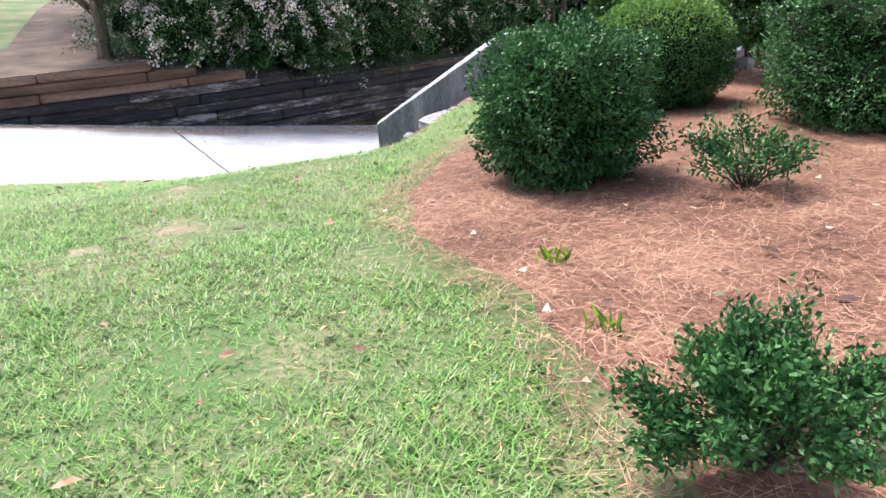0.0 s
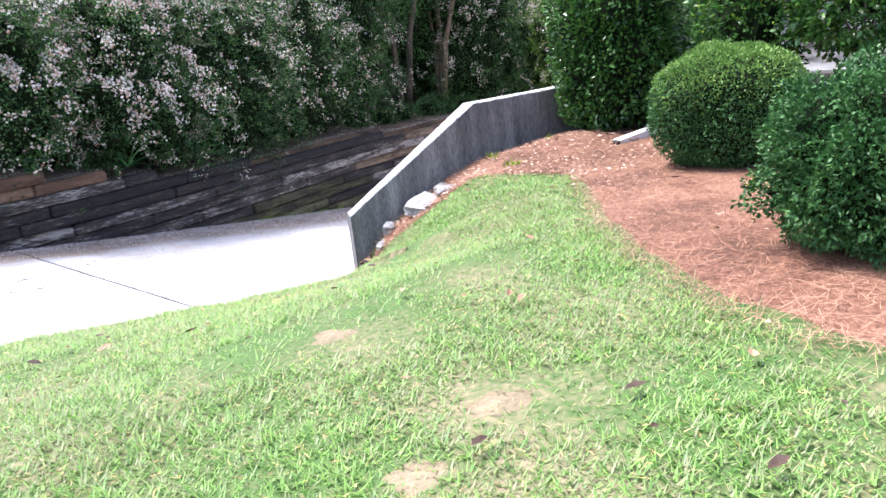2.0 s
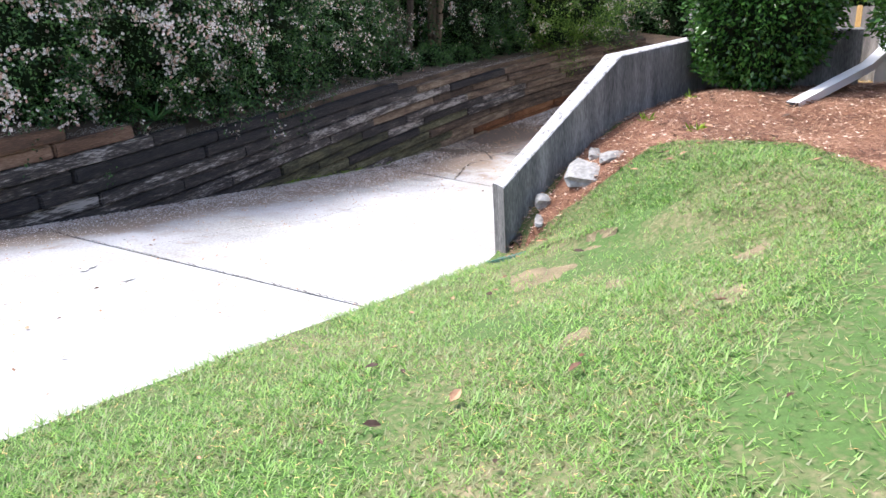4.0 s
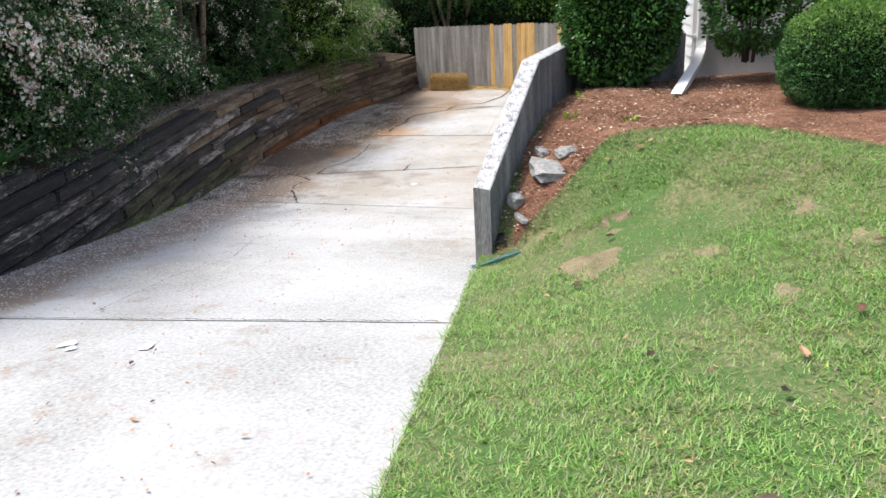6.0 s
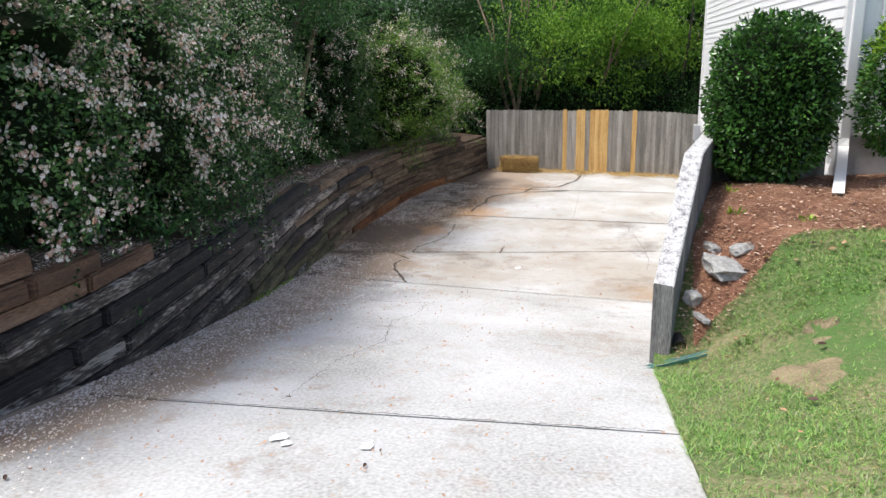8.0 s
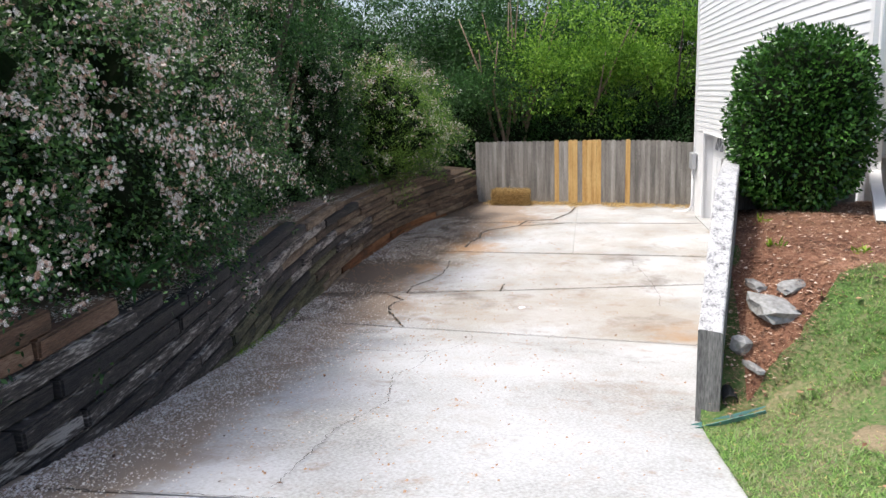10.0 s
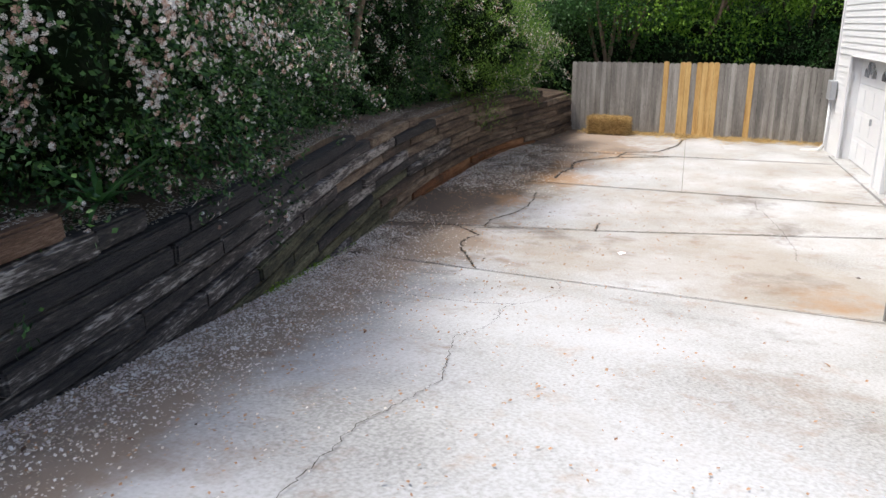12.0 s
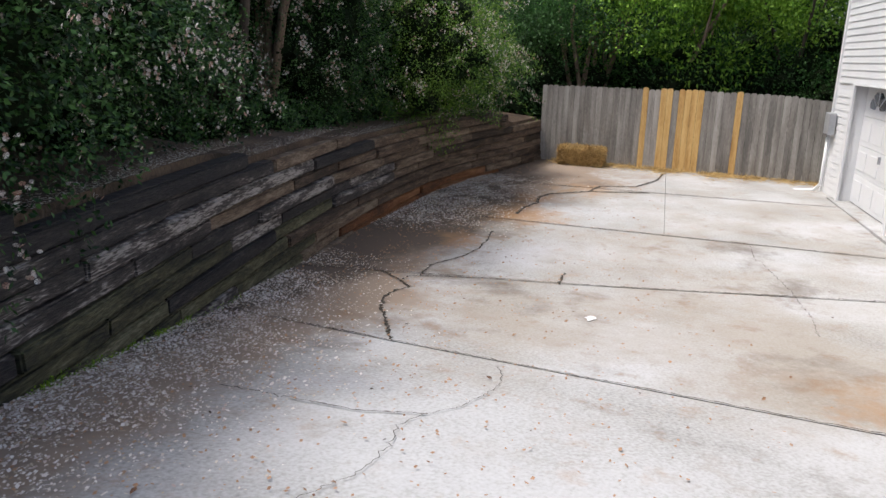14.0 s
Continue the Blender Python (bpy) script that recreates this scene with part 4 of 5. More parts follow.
# small open shrubs on the bed
def open_shrub(name, label, x, y, r, h, seed, mat, n, leaf):
    rng, rn = np.random.default_rng(seed), random.Random(seed)
    ob = thing(name, label, "shrub", m=Matrix.Translation((x, y, lawn_z(x, y) + 0.02)))
    bm = bmesh.new()
    ps, ds = [], []
    for k in range(22):
        a, o = rn.uniform(0, 6.28), rn.uniform(0.15, 1) * r
        tip = Vector((math.cos(a) * o, math.sin(a) * o, h * rn.uniform(0.55, 1.05) * (1 - 0.35 * o / r)))
        mid = Vector((tip.x * 0.35, tip.y * 0.35, tip.z * 0.45))
        tube(bm, [(0, 0, -0.04), mid, tip], [0.008, 0.005, 0.002], 4)
        for q in range(n // 22):
            t = rng.uniform(0.25, 1.05)
            ps.append(np.array(mid) * (1 - t) + np.array(tip) * t + rng.normal(0, 0.028, 3) if t > 0.3 else np.array(mid) + rng.normal(0, 0.03, 3))
            ds.append(np.array((tip.x, tip.y, tip.z)) / tip.length)
    part("branchwork", bm, DARKBARK, ob)["kind"] = "stuff"
    leaves("foliage", rng, np.array(ps), np.array(ds), leaf, leaf * 0.5, mat, ob)
    return ob


open_shrub("small_boxwood", "small open bluish-green boxwood at the edge of the lawn", 2.52, -2.16, 0.36, 0.40, 90, BOX_LEAF, 13000, 0.026)
open_shrub("small_azalea", "small sparse light green shrub on the pine straw", 4.12, -0.38, 0.36, 0.42, 91, BOX_LEAF, 2200, 0.036)
for k, (x, y) in enumerate(((6.3, 4.9), (5.0, 4.3), (5.35, 4.95), (2.75, -0.75), (4.6, 1.6), (2.6, -1.4))):
    rng = np.random.default_rng(200 + k)
    w = thing("weed", "small green weed growing through the pine straw", "weed", "weeds in the bed", Matrix.Translation((x, y, lawn_z(x, y) + 0.02)))
    leaves("foliage", rng, rng.normal(0, 0.03, (26, 3)) * np.array((1, 1, 0.3)), np.tile((0, 0, 0.6), (26, 1)), 0.09, 0.02, YELLOW_LEAF, w, "", 0.6)

# sword-leaved plant on the wall
rng = np.random.default_rng(300)
yucca = thing("yucca", "grey-green sword-leaved plant spilling over the timber wall", "plant", m=Matrix.Translation((3.10, 10.06, 0.55)))
for k in range(22):
    a, up = rng.uniform(0, 6.28), rng.uniform(0.2, 1.0)
    d, s = np.array((math.cos(a), math.sin(a), up)), np.array((-math.sin(a), math.cos(a), 0)) * 0.017
    ln = rng.uniform(0.34, 0.55)
    pts = [d * ln * t + np.array((0, 0, -0.35 * ln * t * t)) for t in (0, 0.35, 0.7, 1.0)]
    vs = [p + s * w * q for p, w in zip(pts, (0.7, 1, 0.8, 0.05)) for q in (-1, 1)]
    mesh_object("leaf", vs, [(0, 1, 3, 2), (2, 3, 5, 4), (4, 5, 7, 6)], BOX_LEAF, yucca)


# ---- small things ----
def rock(label, x, y, z, r, seed, rot=0):
    bm = bmesh.new()
    bmesh.ops.create_icosphere(bm, subdivisions=2, radius=1)
    for v in bm.verts:
        d = v.co.copy()
        v.co = Vector([c / max(0.55, max(abs(k) for k in d)) * 0.8 for c in d]) * (1 + 0.16 * noise.noise(d * 1.5 + Vector((seed, 0, 0))))
        v.co = Vector((v.co.x * r[0], v.co.y * r[1], v.co.z * r[2]))
    ob = part("rock", bm, ROCK)
    ob.matrix_world = pose(x, y, lawn_z(x, y) + z, 8, -6, rot)
    return tagged(ob, label, "rock", "rocks beside the concrete wall")


rock("pale flat-topped angular rock beside the concrete wall", 4.43, 5.08, 0.03, (0.27, 0.21, 0.09), 1, 20)
rock("low whitish stone half buried in the pine straw", 4.62, 4.90, 0.02, (0.17, 0.10, 0.045), 2, -60)
rock("small rounded grey stone against the concrete wall", 4.12, 5.36, 0.04, (0.09, 0.08, 0.09), 3, 40)
rock("small flat tan stone near the drain pipe", 3.95, 5.29, 0.03, (0.13, 0.05, 0.03), 4, 30)
rock("tan stone against the concrete wall", 4.75, 5.18, 0.03, (0.12, 0.07, 0.05), 5, 30)

bm = bmesh.new()
ring = []
for r in (0.055, 0.046):
    ring.append([[bm.verts.new((x, r * math.cos(a), r * math.sin(a))) for a in (2 * math.pi * k / 14 for k in range(14))] for x in (0, 0.45)])
for k in range(14):
    q = (k + 1) % 14
    bm.faces.new((ring[0][0][k], ring[0][0][q], ring[0][1][q], ring[0][1][k]))
    bm.faces.new((ring[1][0][q], ring[1][0][k], ring[1][1][k], ring[1][1][q]))
    bm.faces.new((ring[0][0][q], ring[0][0][k], ring[1][0][k], ring[1][0][q]))
    bm.faces.new((ring[0][1][k], ring[0][1][q], ring[1][1][q], ring[1][1][k]))
pipe = part("drain_pipe", bm, BLACKPLASTIC, None)
pipe.matrix_world = pose(3.80, 5.46, -0.385, 0, -14, 5)
tagged(pipe, "black plastic drain pipe end beside the concrete wall", "pipe")
bm = bmesh.new()
rows = []
for x in (0, 0.56):
    rows.append([[bm.verts.new((x, y * k, z * k + o)) for y, z in ((-0.042, 0.035), (-0.03, 0.0), (0.03, 0.0), (0.042, 0.035))] for k, o in ((1, 0), (0.9, 0.006))])
for q in range(2):
    for k in range(3):
        f = (rows[0][q][k], rows[0][q][k + 1], rows[1][q][k + 1], rows[1][q][k])
        bm.faces.new(f if q else f[::-1])
for k in (0, 3):
    bm.faces.new((rows[0][0][k], rows[0][1][k], rows[1][1][k], rows[1][0][k]))
trough = part("splash_trough", bm, GREENPLASTIC, None)
ta, tb = Vector((3.69, 5.74, -0.60)), Vector((3.62, 5.25, -0.385))
trough.matrix_world = Matrix.Translation(ta) @ (tb - ta).to_track_quat("X", "Z").to_matrix().to_4x4()
tagged(trough, "green plastic drain trough at the foot of the concrete wall", "drain trough")


def straw_strands(rng, n, lo, hi, length, width, flat=0.3):
    """Thin strands scattered in a box."""
    p = rng.uniform(lo, hi, (n, 3))
    d = rng.normal(0, 1, (n, 3)) * np.array((1, 1, flat))
    d /= np.linalg.norm(d, axis=1, keepdims=True)
    s = np.cross(d, rng.normal(0, 1, (n, 3)))
    s /= np.linalg.norm(s, axis=1, keepdims=True)
    return np.stack([p - d * length / 2 - s * width / 2, p - d * length / 2 + s * width / 2, p + d * length / 2], axis=1)


bale = thing("straw_bale", "golden straw bale lying on the driveway against the fence", "straw bale", m=pose(21.3, 10.05, -1.53, 0, 0, 83))
bale.scale = (1.0, 1.0, 1.05)
rng = np.random.default_rng(8)
add = add_box(bmesh.new(), -0.50, 0.50, -0.20, 0.20, 0.01, 0.375, 0.06)
part("packed_straw", add, HAY, bale)
shell = []
for lo, hi in (((-0.55, -0.25, 0.0), (0.55, -0.20, 0.44)), ((-0.55, 0.20, 0.0), (0.55, 0.25, 0.44)), ((-0.55, -0.24, 0.38), (0.55, 0.24, 0.45)), ((-0.57, -0.24, 0), (-0.50, 0.24, 0.43)), ((0.50, -0.24, 0), (0.57, 0.24, 0.43))):
    shell.append(straw_strands(rng, 2600, lo, hi, 0.15, 0.007, 0.9))
numpy_mesh("loose_straw", np.concatenate(shell), 3, HAY, bale)["kind"] = "stuff"
p = straw_strands(rng, 7000, (-0.16, -3.1, 0.0), (0.22, 3.3, 0.05), 0.2, 0.008, 0.3)
clumps = np.array([noise.noise((0.0, float(v) * 1.6, 3.0)) for v in p[:, 0, 1]])
p[:, :, 0] -= (rng.exponential(0.16, len(p)) * (1 + 2 * np.clip(clumps, 0, 1)))[:, None]
p = p[clumps + rng.uniform(-0.3, 0.5, len(p)) > 0]
spill = numpy_mesh("spilled_straw", p, 3, HAY, None)
spill.matrix_world = pose(21.35, 7.6, -1.535, 0, 0, -8)
tagged(spill, "loose golden straw along the foot of the fence", "straw", kind="stuff")


def crack(points, width, seed):
    """A thin wandering crack filled with dirt, laid a few millimetres over the slab."""
    rn = random.Random(seed)
    pts = []
    for a, b in zip(points, points[1:]):
        n = max(2, int(math.dist(a, b) / 0.035))
        pts += [(a[0] + (b[0] - a[0]) * k / n + rn.gauss(0, 0.009), a[1] + (b[1] - a[1]) * k / n + rn.gauss(0, 0.009)) for k in range(n)]
    vs = []
    for k, p in enumerate(pts):
        q, r = pts[max(0, k - 1)], pts[min(len(pts) - 1, k + 1)]
        d = Vector((r[0] - q[0], r[1] - q[1], 0)).normalized()
        w = width * rn.uniform(0.25, 1.0) / 2
        for e in (-1, 1):
            x, y = p[0] - d.y * w * e, p[1] + d.x * w * e
            vs.append((x, y, drive_z(x) + 0.0115))
    ob = mesh_object("crack", vs, [(2 * k, 2 * k + 1, 2 * k + 3, 2 * k + 2) for k in range(len(pts) - 1)], CRACK, None, "thin dirt-filled crack in the driveway concrete")
    return tagged(ob, category="crack", kind="structure")


for points, width in (
    ([(7.01, 8.18), (6.77, 8.19), (6.39, 8.25), (6.09, 8.4), (5.84, 8.47), (5.51, 8.39), (5.08, 8.37), (4.78, 8.49), (4.37, 8.39), (3.74, 8.19), (3.38, 8.24), (2.92, 8.32), (2.37, 8.26), (1.7, 8.2)], 0.007),
    ([(7.40, 8.31), (7.01, 8.18)], 0.011),
    ([(6.09, 8.4), (5.91, 8.78), (5.90, 9.15), (5.89, 9.46), (5.87, 9.75)], 0.018),
    ([(7.68, 9.35), (8.07, 9.56), (8.34, 9.71), (8.63, 9.88), (8.99, 10.02), (9.32, 10.02), (9.54, 9.94), (9.80, 10.19), (10.09, 10.51), (10.22, 10.89), (10.32, 11.35)], 0.042),
    ([(9.54, 9.94), (9.75, 10.15), (10.02, 10.17), (10.25, 9.8), (10.35, 9.42)], 0.035),
    ([(10.1, 10.05), (10.78, 10.18), (11.39, 9.94), (11.9, 9.88), (12.51, 9.93), (13.15, 10.04)], 0.04),
    ([(14.6, 10.02), (15.2, 10.04), (15.69, 9.91), (16.28, 10.01), (16.71, 9.87), (17.32, 9.2), (17.79, 7.95)], 0.09),
    ([(17.32, 9.2), (18.11, 9.08), (18.42, 8.37), (19.56, 8.03), (20.85, 7.95)], 0.08),
    ([(10.6, 8.48), (11.2, 8.52)], 0.05),
    ([(12.94, 6.13), (11.53, 5.86), (10.57, 5.76), (9.74, 5.79)], 0.009),
    ([(13.0, 6.2), (14.08, 6.24)], 0.01),
):
    crack(points, width, int(points[0][0] * 37))
for k, (a, b, w) in enumerate(((2.02, 1.38, 0.016), (7.34, 7.70, 0.024), (11.50, 10.42, 0.035), (14.10, 14.15, 0.04), (17.9, 17.8, 0.05))):
    y0, y1 = edge_y(a) + 0.1, back_y(b) - 0.1
    crack([(a + (b - a) * (y - 5.4) / 4.1, y) for y in (y0, y0 + (y1 - y0) * 0.4, y0 + (y1 - y0) * 0.7, y1)], w, 30 + k)

# fallen petals, leaves, grass and needles
rng = np.random.default_rng(77)


def scatter_drive(n, xs, spread, size, seed, name, label, mat, bias=1.0):
    rng = np.random.default_rng(seed)
    x = xs[0] + (xs[1] - xs[0]) * rng.beta(1.6, 1.5, n)
    off = np.abs(rng.normal(0, 1, n)) * np.interp(x, (-4, 1, 4, 6, 9, 13, 16, 21), spread)
    by = np.interp(x, BACK_X, BACK_Y)
    clump = np.array([noise.noise((float(a) * 2.2, float(b) * 2.6, seed)) for a, b in zip(x, off)])
    keep = (off < 5.5) & (rng.uniform(-0.35, 0.55, n) < clump + 0.1 * bias)
    x, y = x[keep], (by - 0.05 - off)[keep]
    z = np.interp(x, DRIVE_X, DRIVE_Z) + 0.017
    c = np.stack([x, y, z], axis=1)
    a = rng.uniform(0, 6.28, len(x))
    s = size * rng.uniform(0.5, 1.4, len(x)) * np.interp(x, (3, 6, 11), (1.0, 1.2, 1.5))
    u = np.stack([np.cos(a) * s, np.sin(a) * s, rng.uniform(0, 0.4, len(x)) * s], axis=1)
    v = np.stack([-np.sin(a) * s * 0.7, np.cos(a) * s * 0.7, rng.uniform(0, 0.4, len(x)) * s], axis=1)
    ob = numpy_mesh(name, np.stack([c - u, c - v, c + u, c + v], axis=1), 4, mat)
    return tagged(ob, label, "petals", kind="stuff")


scatter_drive(24000, (-2.5, 11.0), (0.25, 0.4, 0.55, 0.65, 0.65, 0.6, 1.2, 1.0), 0.0075, 1, "fallen_petals", "drift of fallen pale petals along the timber wall", DEBRIS, 3.0)
scatter_drive(11000, (-2.0, 9.6), (0.07, 0.16, 0.36, 0.6, 0.55, 0.4, 0.3, 0.3), 0.011, 5, "fallen_petals", "dense white drift of fallen petals at the foot of the timber wall", PETAL, 3.0)
scatter_drive(16000, (12.6, 18.8), (0.3, 0.3, 0.4, 0.5, 0.7, 0.95, 0.9, 0.7), 0.009, 2, "fallen_petals", "patch of fallen pale petals on the dark stain", DEBRIS, 1.3)
scatter_drive(9000, (12.6, 18.4), (0.3, 0.3, 0.4, 0.5, 0.7, 0.8, 0.8, 0.6), 0.009, 6, "fallen_petals", "white fallen petals on the dark stain", PETAL, 1.3)
scatter_drive(9000, (-3, 21), (2.2, 2.2, 2.2, 2.2, 2.2, 2.2, 2.2, 2.2), 0.010, 3, "driveway_litter", "small dark bits of leaf scattered over the driveway", DEADLEAF)
x = rng.uniform(1.0, 19, 7000)
p = np.stack([x, np.interp(x, BACK_X, BACK_Y) + 0.02 + np.abs(rng.normal(0, 0.22, 7000)), np.array([top_z(v) for v in x]) + 0.012], axis=1)
a = rng.uniform(0, 6.28, (7000, 1))
u = np.concatenate([np.cos(a), np.sin(a), a * 0], axis=1) * 0.011
v = np.concatenate([-np.sin(a), np.cos(a), a * 0], axis=1) * 0.008
tagged(numpy_mesh("fallen_petals", np.stack([p - u, p - v, p + u, p + v], axis=1), 4, DEBRIS), "fallen petals on top of the timber wall", "petals", kind="stuff")


def ground_strands(name, label, cat, n, xr, yr, inside, length, width, mat, seed, upright, lean, dry=None):
    """Single-triangle blades or needles standing or lying on the lawn side."""
    rng = np.random.default_rng(seed)
    gx, gy = np.arange(xr[0] - 0.1, xr[1] + 0.3, 0.1), np.arange(yr[0] - 0.1, yr[1] + 0.3, 0.1)
    grid = np.array([[lawn_z(float(i), float(j)) for j in gy] for i in gx])
    x, y = rng.uniform(xr[0], xr[1], n), rng.uniform(yr[0], yr[1], n)
    keep = inside(x, y, rng)
    x, y = x[keep], y[keep]
    i, j = (x - gx[0]) / 0.1, (y - gy[0]) / 0.1
    i0, j0 = i.astype(int), j.astype(int)
    fi, fj = i - i0, j - j0
    z = grid[i0, j0] * (1 - fi) * (1 - fj) + grid[i0 + 1, j0] * fi * (1 - fj) + grid[i0, j0 + 1] * (1 - fi) * fj + grid[i0 + 1, j0 + 1] * fi * fj
    m = len(x)
    a = rng.uniform(0, 6.28, m)
    tuft = np.array([noise.noise((float(p) * 9, float(q) * 9, 1)) + 0.6 * noise.noise((float(p) * 2, float(q) * 2, 4)) for p, q in zip(x, y)])
    ln = length * rng.uniform(0.5, 1.25, m) * (1 + 0.9 * tuft if upright > 0.5 else 1)
    wd = width * rng.uniform(0.6, 1.3, m)
    base = np.stack([x, y, z + (0.0 if upright > 0.5 else rng.uniform(0.026, 0.05, m))], axis=1)
    d = np.stack([np.cos(a) * lean, np.sin(a) * lean, np.full(m, upright) * rng.uniform(0.5, 1.1, m)], axis=1)
    d += rng.normal(0, 0.06, (m, 3))
    s = np.stack([-np.sin(a), np.cos(a), a * 0], axis=1) * wd[:, None] / 2
    ob = numpy_mesh(name, np.stack([base - s, base + s, base + d * ln[:, None]], axis=1), 3, mat)
    return tagged(ob, label, cat, kind="stuff")


PATCHES = ((2.87, 4.58, 0.42), (3.45, 4.45, 0.2), (2.51, 3.80, 0.22), (2.88, 3.12, 0.2), (1.5, 3.49, 0.18), (2.12, 2.97, 0.16), (1.3, 2.06, 0.2), (0.77, 0.78, 0.18), (1.26, 0.90, 0.2))


def on_lawn(x, y, rng):
    bare = np.zeros(len(x), bool)
    for cx, cy, r in PATCHES:
        bare |= np.hypot(x - cx, (y - cy) * 1.5) < r * rng.uniform(0.2, 1.5, len(x))
    bare &= rng.uniform(0, 1, len(x)) < 0.72
    patch = np.array([noise.noise((float(i) * 1.1, float(j) * 1.1, 7)) for i, j in zip(x, y)])
    thin = rng.uniform(0, 1, len(x)) > np.clip((patch - 0.02) * 2.6, 0.0, 0.85)
    return (x < np.interp(y, BED_Y, BED_X) + rng.normal(0, 0.07, len(x))) & (y < np.interp(x, EDGE_X, EDGE_Y) + 0.02) & thin & ~bare


for k, (cx, cy, r) in enumerate(PATCHES):
    ring = [(cx, cy)] + [(cx + math.cos(a) * q, cy + math.sin(a) * q / 1.5) for a, q in ((6.283 * n / 30, r * (0.78 + 0.55 * noise.noise((math.cos(6.283 * n / 30) * 1.4, math.sin(6.283 * n / 30) * 1.4, k * 3.1)))) for n in range(30))]
    vs = [(a, b, lawn_z(a, b) + (0.008 if n == 0 else -0.002)) for n, (a, b) in enumerate(ring)]
    tagged(mesh_object("bare_patch", vs, [(0, n + 1, (n + 1) % 30 + 1) for n in range(30)], TANSOIL, None, "bare tan soil patch worn in the lawn"), category="bare soil", kind="structure")


def on_bed(x, y, rng):
    right = np.where(y > 4.98, np.interp(y, (4.98, 5.28, 5.54), (7.35, 5.4, 3.8)), 8.0)
    return (x > np.interp(y, BED_Y, BED_X) - np.abs(rng.normal(0, 0.1, len(x)))) & (x < right) & (y < np.interp(x, EDGE_X, EDGE_Y) - 0.14)


ground_strands("grass", "short green lawn grass blades", "grass", 420000, (-3.2, 5.2), (-2.6, 5.75), on_lawn, 0.05, 0.0072, BLADE, 21, 0.62, 0.8)
ground_strands("grass", "sparser lawn grass blades further out", "grass", 90000, (-9, -3.2), (-3, 5.7), on_lawn, 0.07, 0.009, BLADE, 22, 0.8, 0.6)
ground_strands("pine_needles", "long reddish pine needles strewn over the bed", "pine straw", 105000, (2.0, 8.0), (-4.0, 5.5), on_bed, 0.16, 0.0032, NEEDLE, 23, 0.0, 1.0)


ground_strands("leaf_litter", "broken dry leaves over the pine straw near the concrete wall", "leaf litter", 5000, (3.6, 8.0), (2.4, 5.5), on_bed, 0.035, 0.024, LITTER, 24, 0.15, 1.0)
ground_strands("dry_grass", "dry tan grass clippings in the lawn", "grass", 12000, (-3.2, 5.0), (-2.6, 5.7), on_lawn, 0.045, 0.003, HAY, 25, 0.1, 1.0)


ground_strands("leaf_litter", "pale curled bits of dry leaf on the pine straw", "leaf litter", 2600, (3.8, 7.9), (3.0, 5.5), on_bed, 0.034, 0.03, PALELEAF, 26, 0.25, 1.0)
ground_strands("leaf_litter", "scattered pale bits of dry leaf on the pine straw", "leaf litter", 260, (2.3, 7.9), (-3.0, 3.0), on_bed, 0.035, 0.028, PALELEAF, 27, 0.25, 1.0)


def dead_leaf(label, scale):
    vs = [(-0.5, 0, 0.05), (-0.15, -0.28, 0.12), (0.25, -0.2, 0.1), (0.55, 0, 0.02), (0.25, 0.22, 0.14), (-0.15, 0.27, 0.1), (0.05, 0, 0.0)]
    ob = mesh_object("fallen_leaf", [tuple(c * scale for c in v) for v in vs], [(0, 1, 6), (1, 2, 6), (2, 3, 6), (3, 4, 6), (4, 5, 6), (5, 0, 6)], DEADLEAF)
    return tagged(ob, label, "leaf", "fallen leaves")


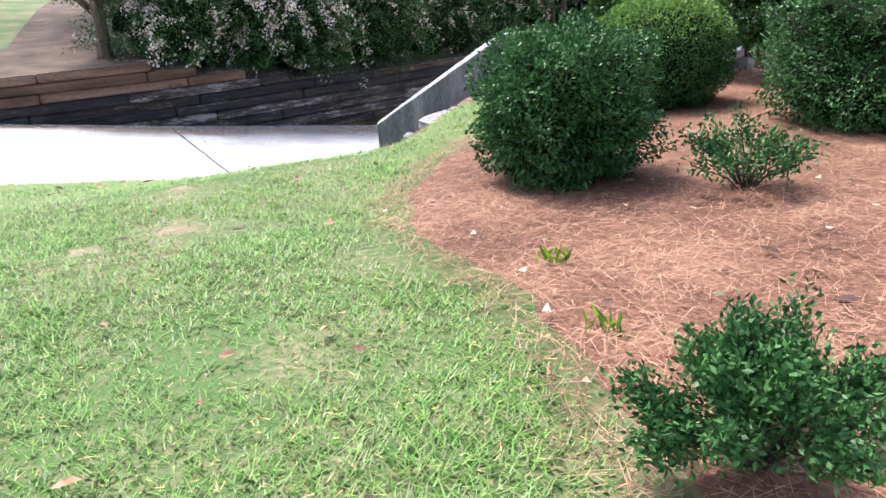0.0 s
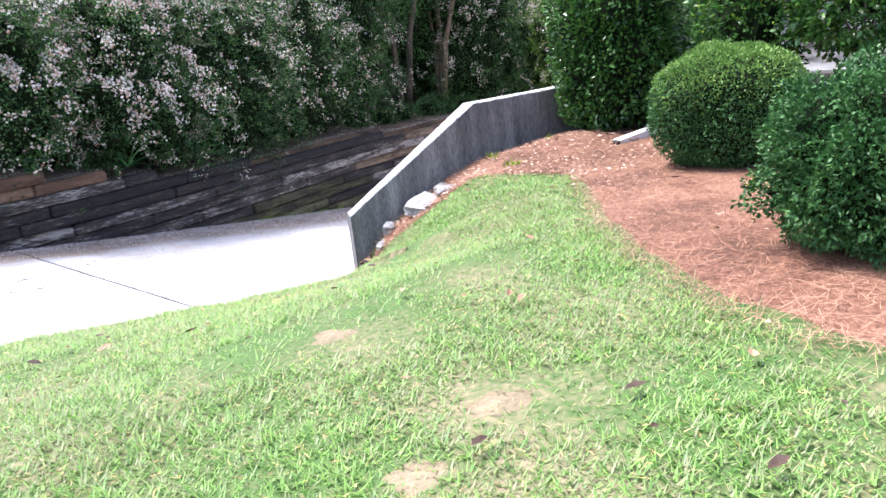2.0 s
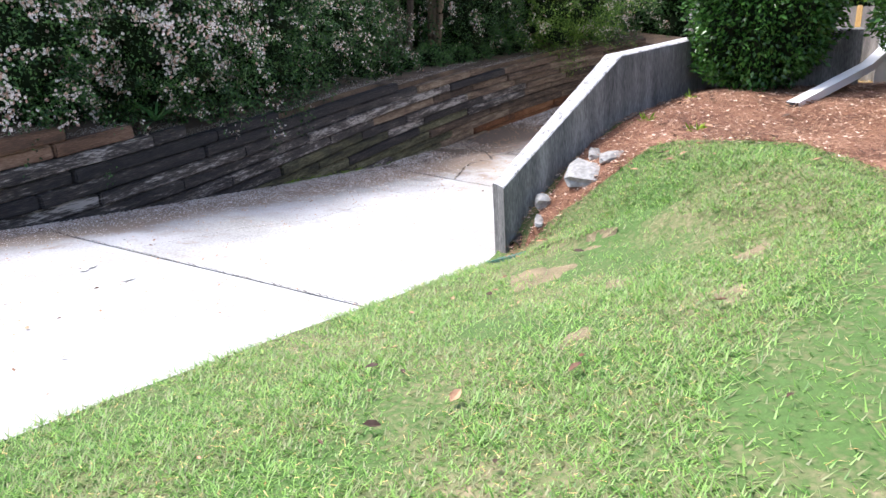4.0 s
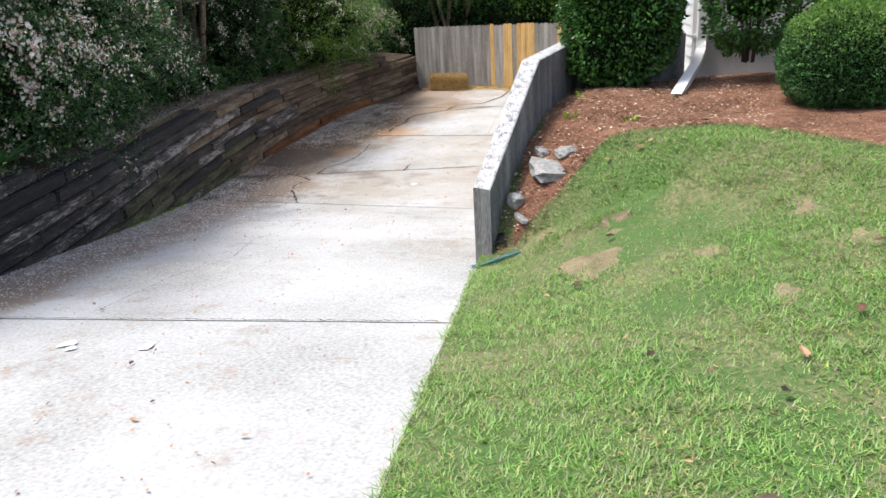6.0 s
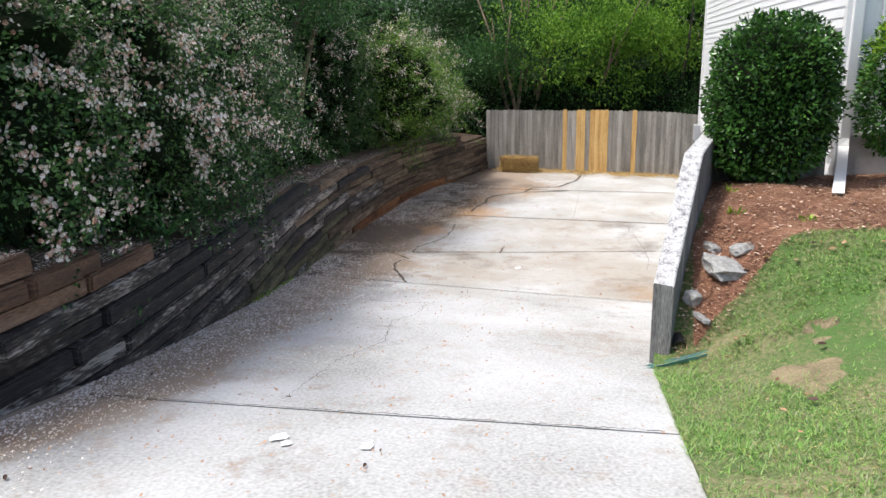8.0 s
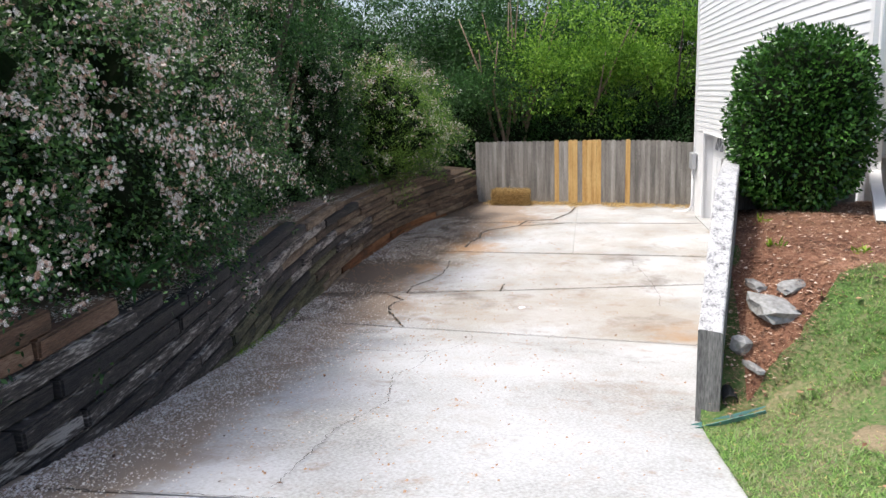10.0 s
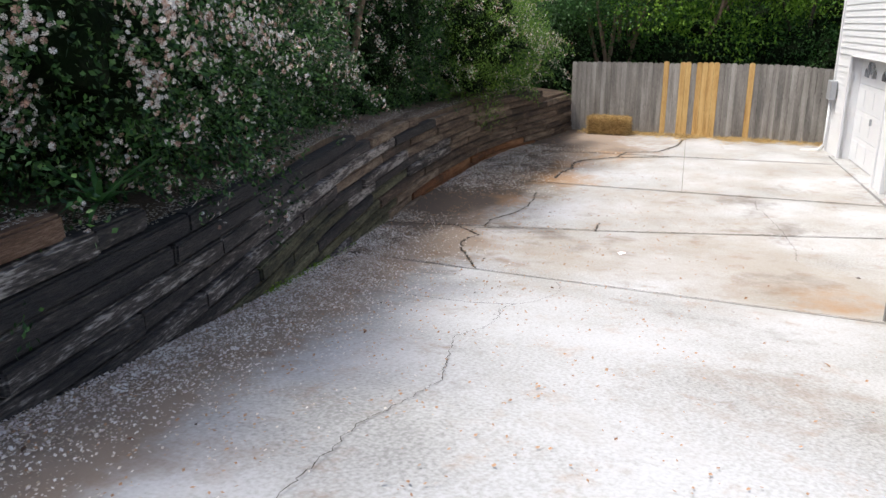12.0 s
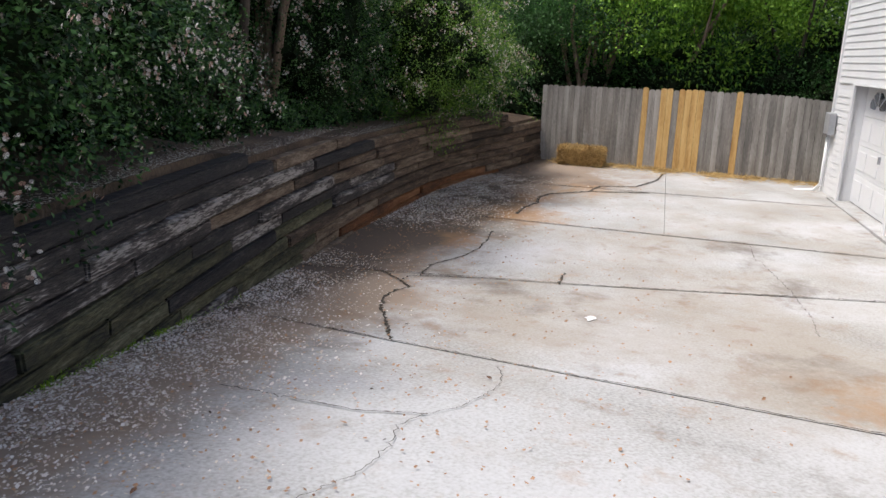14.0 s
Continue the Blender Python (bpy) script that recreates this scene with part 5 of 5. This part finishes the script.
first = dead_leaf("curled brown fallen leaf lying on the grass", 0.07)
first.matrix_world = pose(0.97, 0.71, lawn_z(0.97, 0.71) + 0.05)
rn = random.Random(9)
spots = []
while len(spots) < 150:
    x, y = rn.uniform(-2.8, 7.6), rn.uniform(-2.6, 5.3)
    if y < edge_y(x) - 0.3:
        spots.append((x, y, lawn_z(x, y) + (0.045 if x < bed_x(y) else 0.04)))
while len(spots) < 235:
    x, y = rn.uniform(4.2, 7.4), rn.uniform(3.6, 4.95)
    spots.append((x, y, lawn_z(x, y) + 0.04))
while len(spots) < 280:
    x = rn.uniform(0, 12)
    y = rn.uniform(edge_y(x) + 0.3, back_y(x) - 0.3)
    spots.append((x, y, drive_z(x) + 0.015))
for x, y, z in spots:
    o = copy_thing(first, pose(x, y, z, rn.uniform(-20, 20), rn.uniform(-20, 20), rn.uniform(0, 360)))
    o.scale = (rn.uniform(0.4, 1.25) * (0.6 if y > edge_y(x) else 1.0),) * 3
    if x > bed_x(y) and y < edge_y(x):
        o["label"] = "curled brown fallen leaf lying on the pine straw"
    elif y > edge_y(x):
        o["label"] = "small brown fallen leaf lying on the concrete driveway"

# old paint marks and moss on the concrete
for k, (x, y, w, h) in enumerate(((1.07, 7.87, 0.07, 0.05), (1.0, 7.78, 0.05, 0.035), (1.12, 7.31, 0.075, 0.04), (9.3, 7.9, 0.1, 0.05))):
    rn = random.Random(k)
    ring = [(x + w * math.cos(a) * rn.uniform(0.6, 1.3), y + h * math.sin(a) * rn.uniform(0.6, 1.3)) for a in (6.283 * q / 11 for q in range(11))]
    tagged(mesh_object("paint_mark", [(a, b, drive_z(a) + 0.012) for a, b in ring], [tuple(range(11))], TRIM, None, "small splash of white paint on the concrete driveway"), category="paint mark", kind="structure")
rng = np.random.default_rng(31)
for k in range(7):
    x = 5.2 + 0.45 * k
    q = thing("moss_patch", "green moss at the foot of the timber wall", "moss", "moss along the timber wall", Matrix.Translation((x, back_y(x) - 0.05, drive_z(x) + 0.012)))
    n = 240
    leaves("moss_tuft", rng, rng.normal(0, 1, (n, 3)) * np.array((0.14, 0.035, 0.008)), np.tile((0, 0, 1.0), (n, 1)), 0.022, 0.012, YELLOW_LEAF, q, "", 0.7)["kind"] = "stuff"
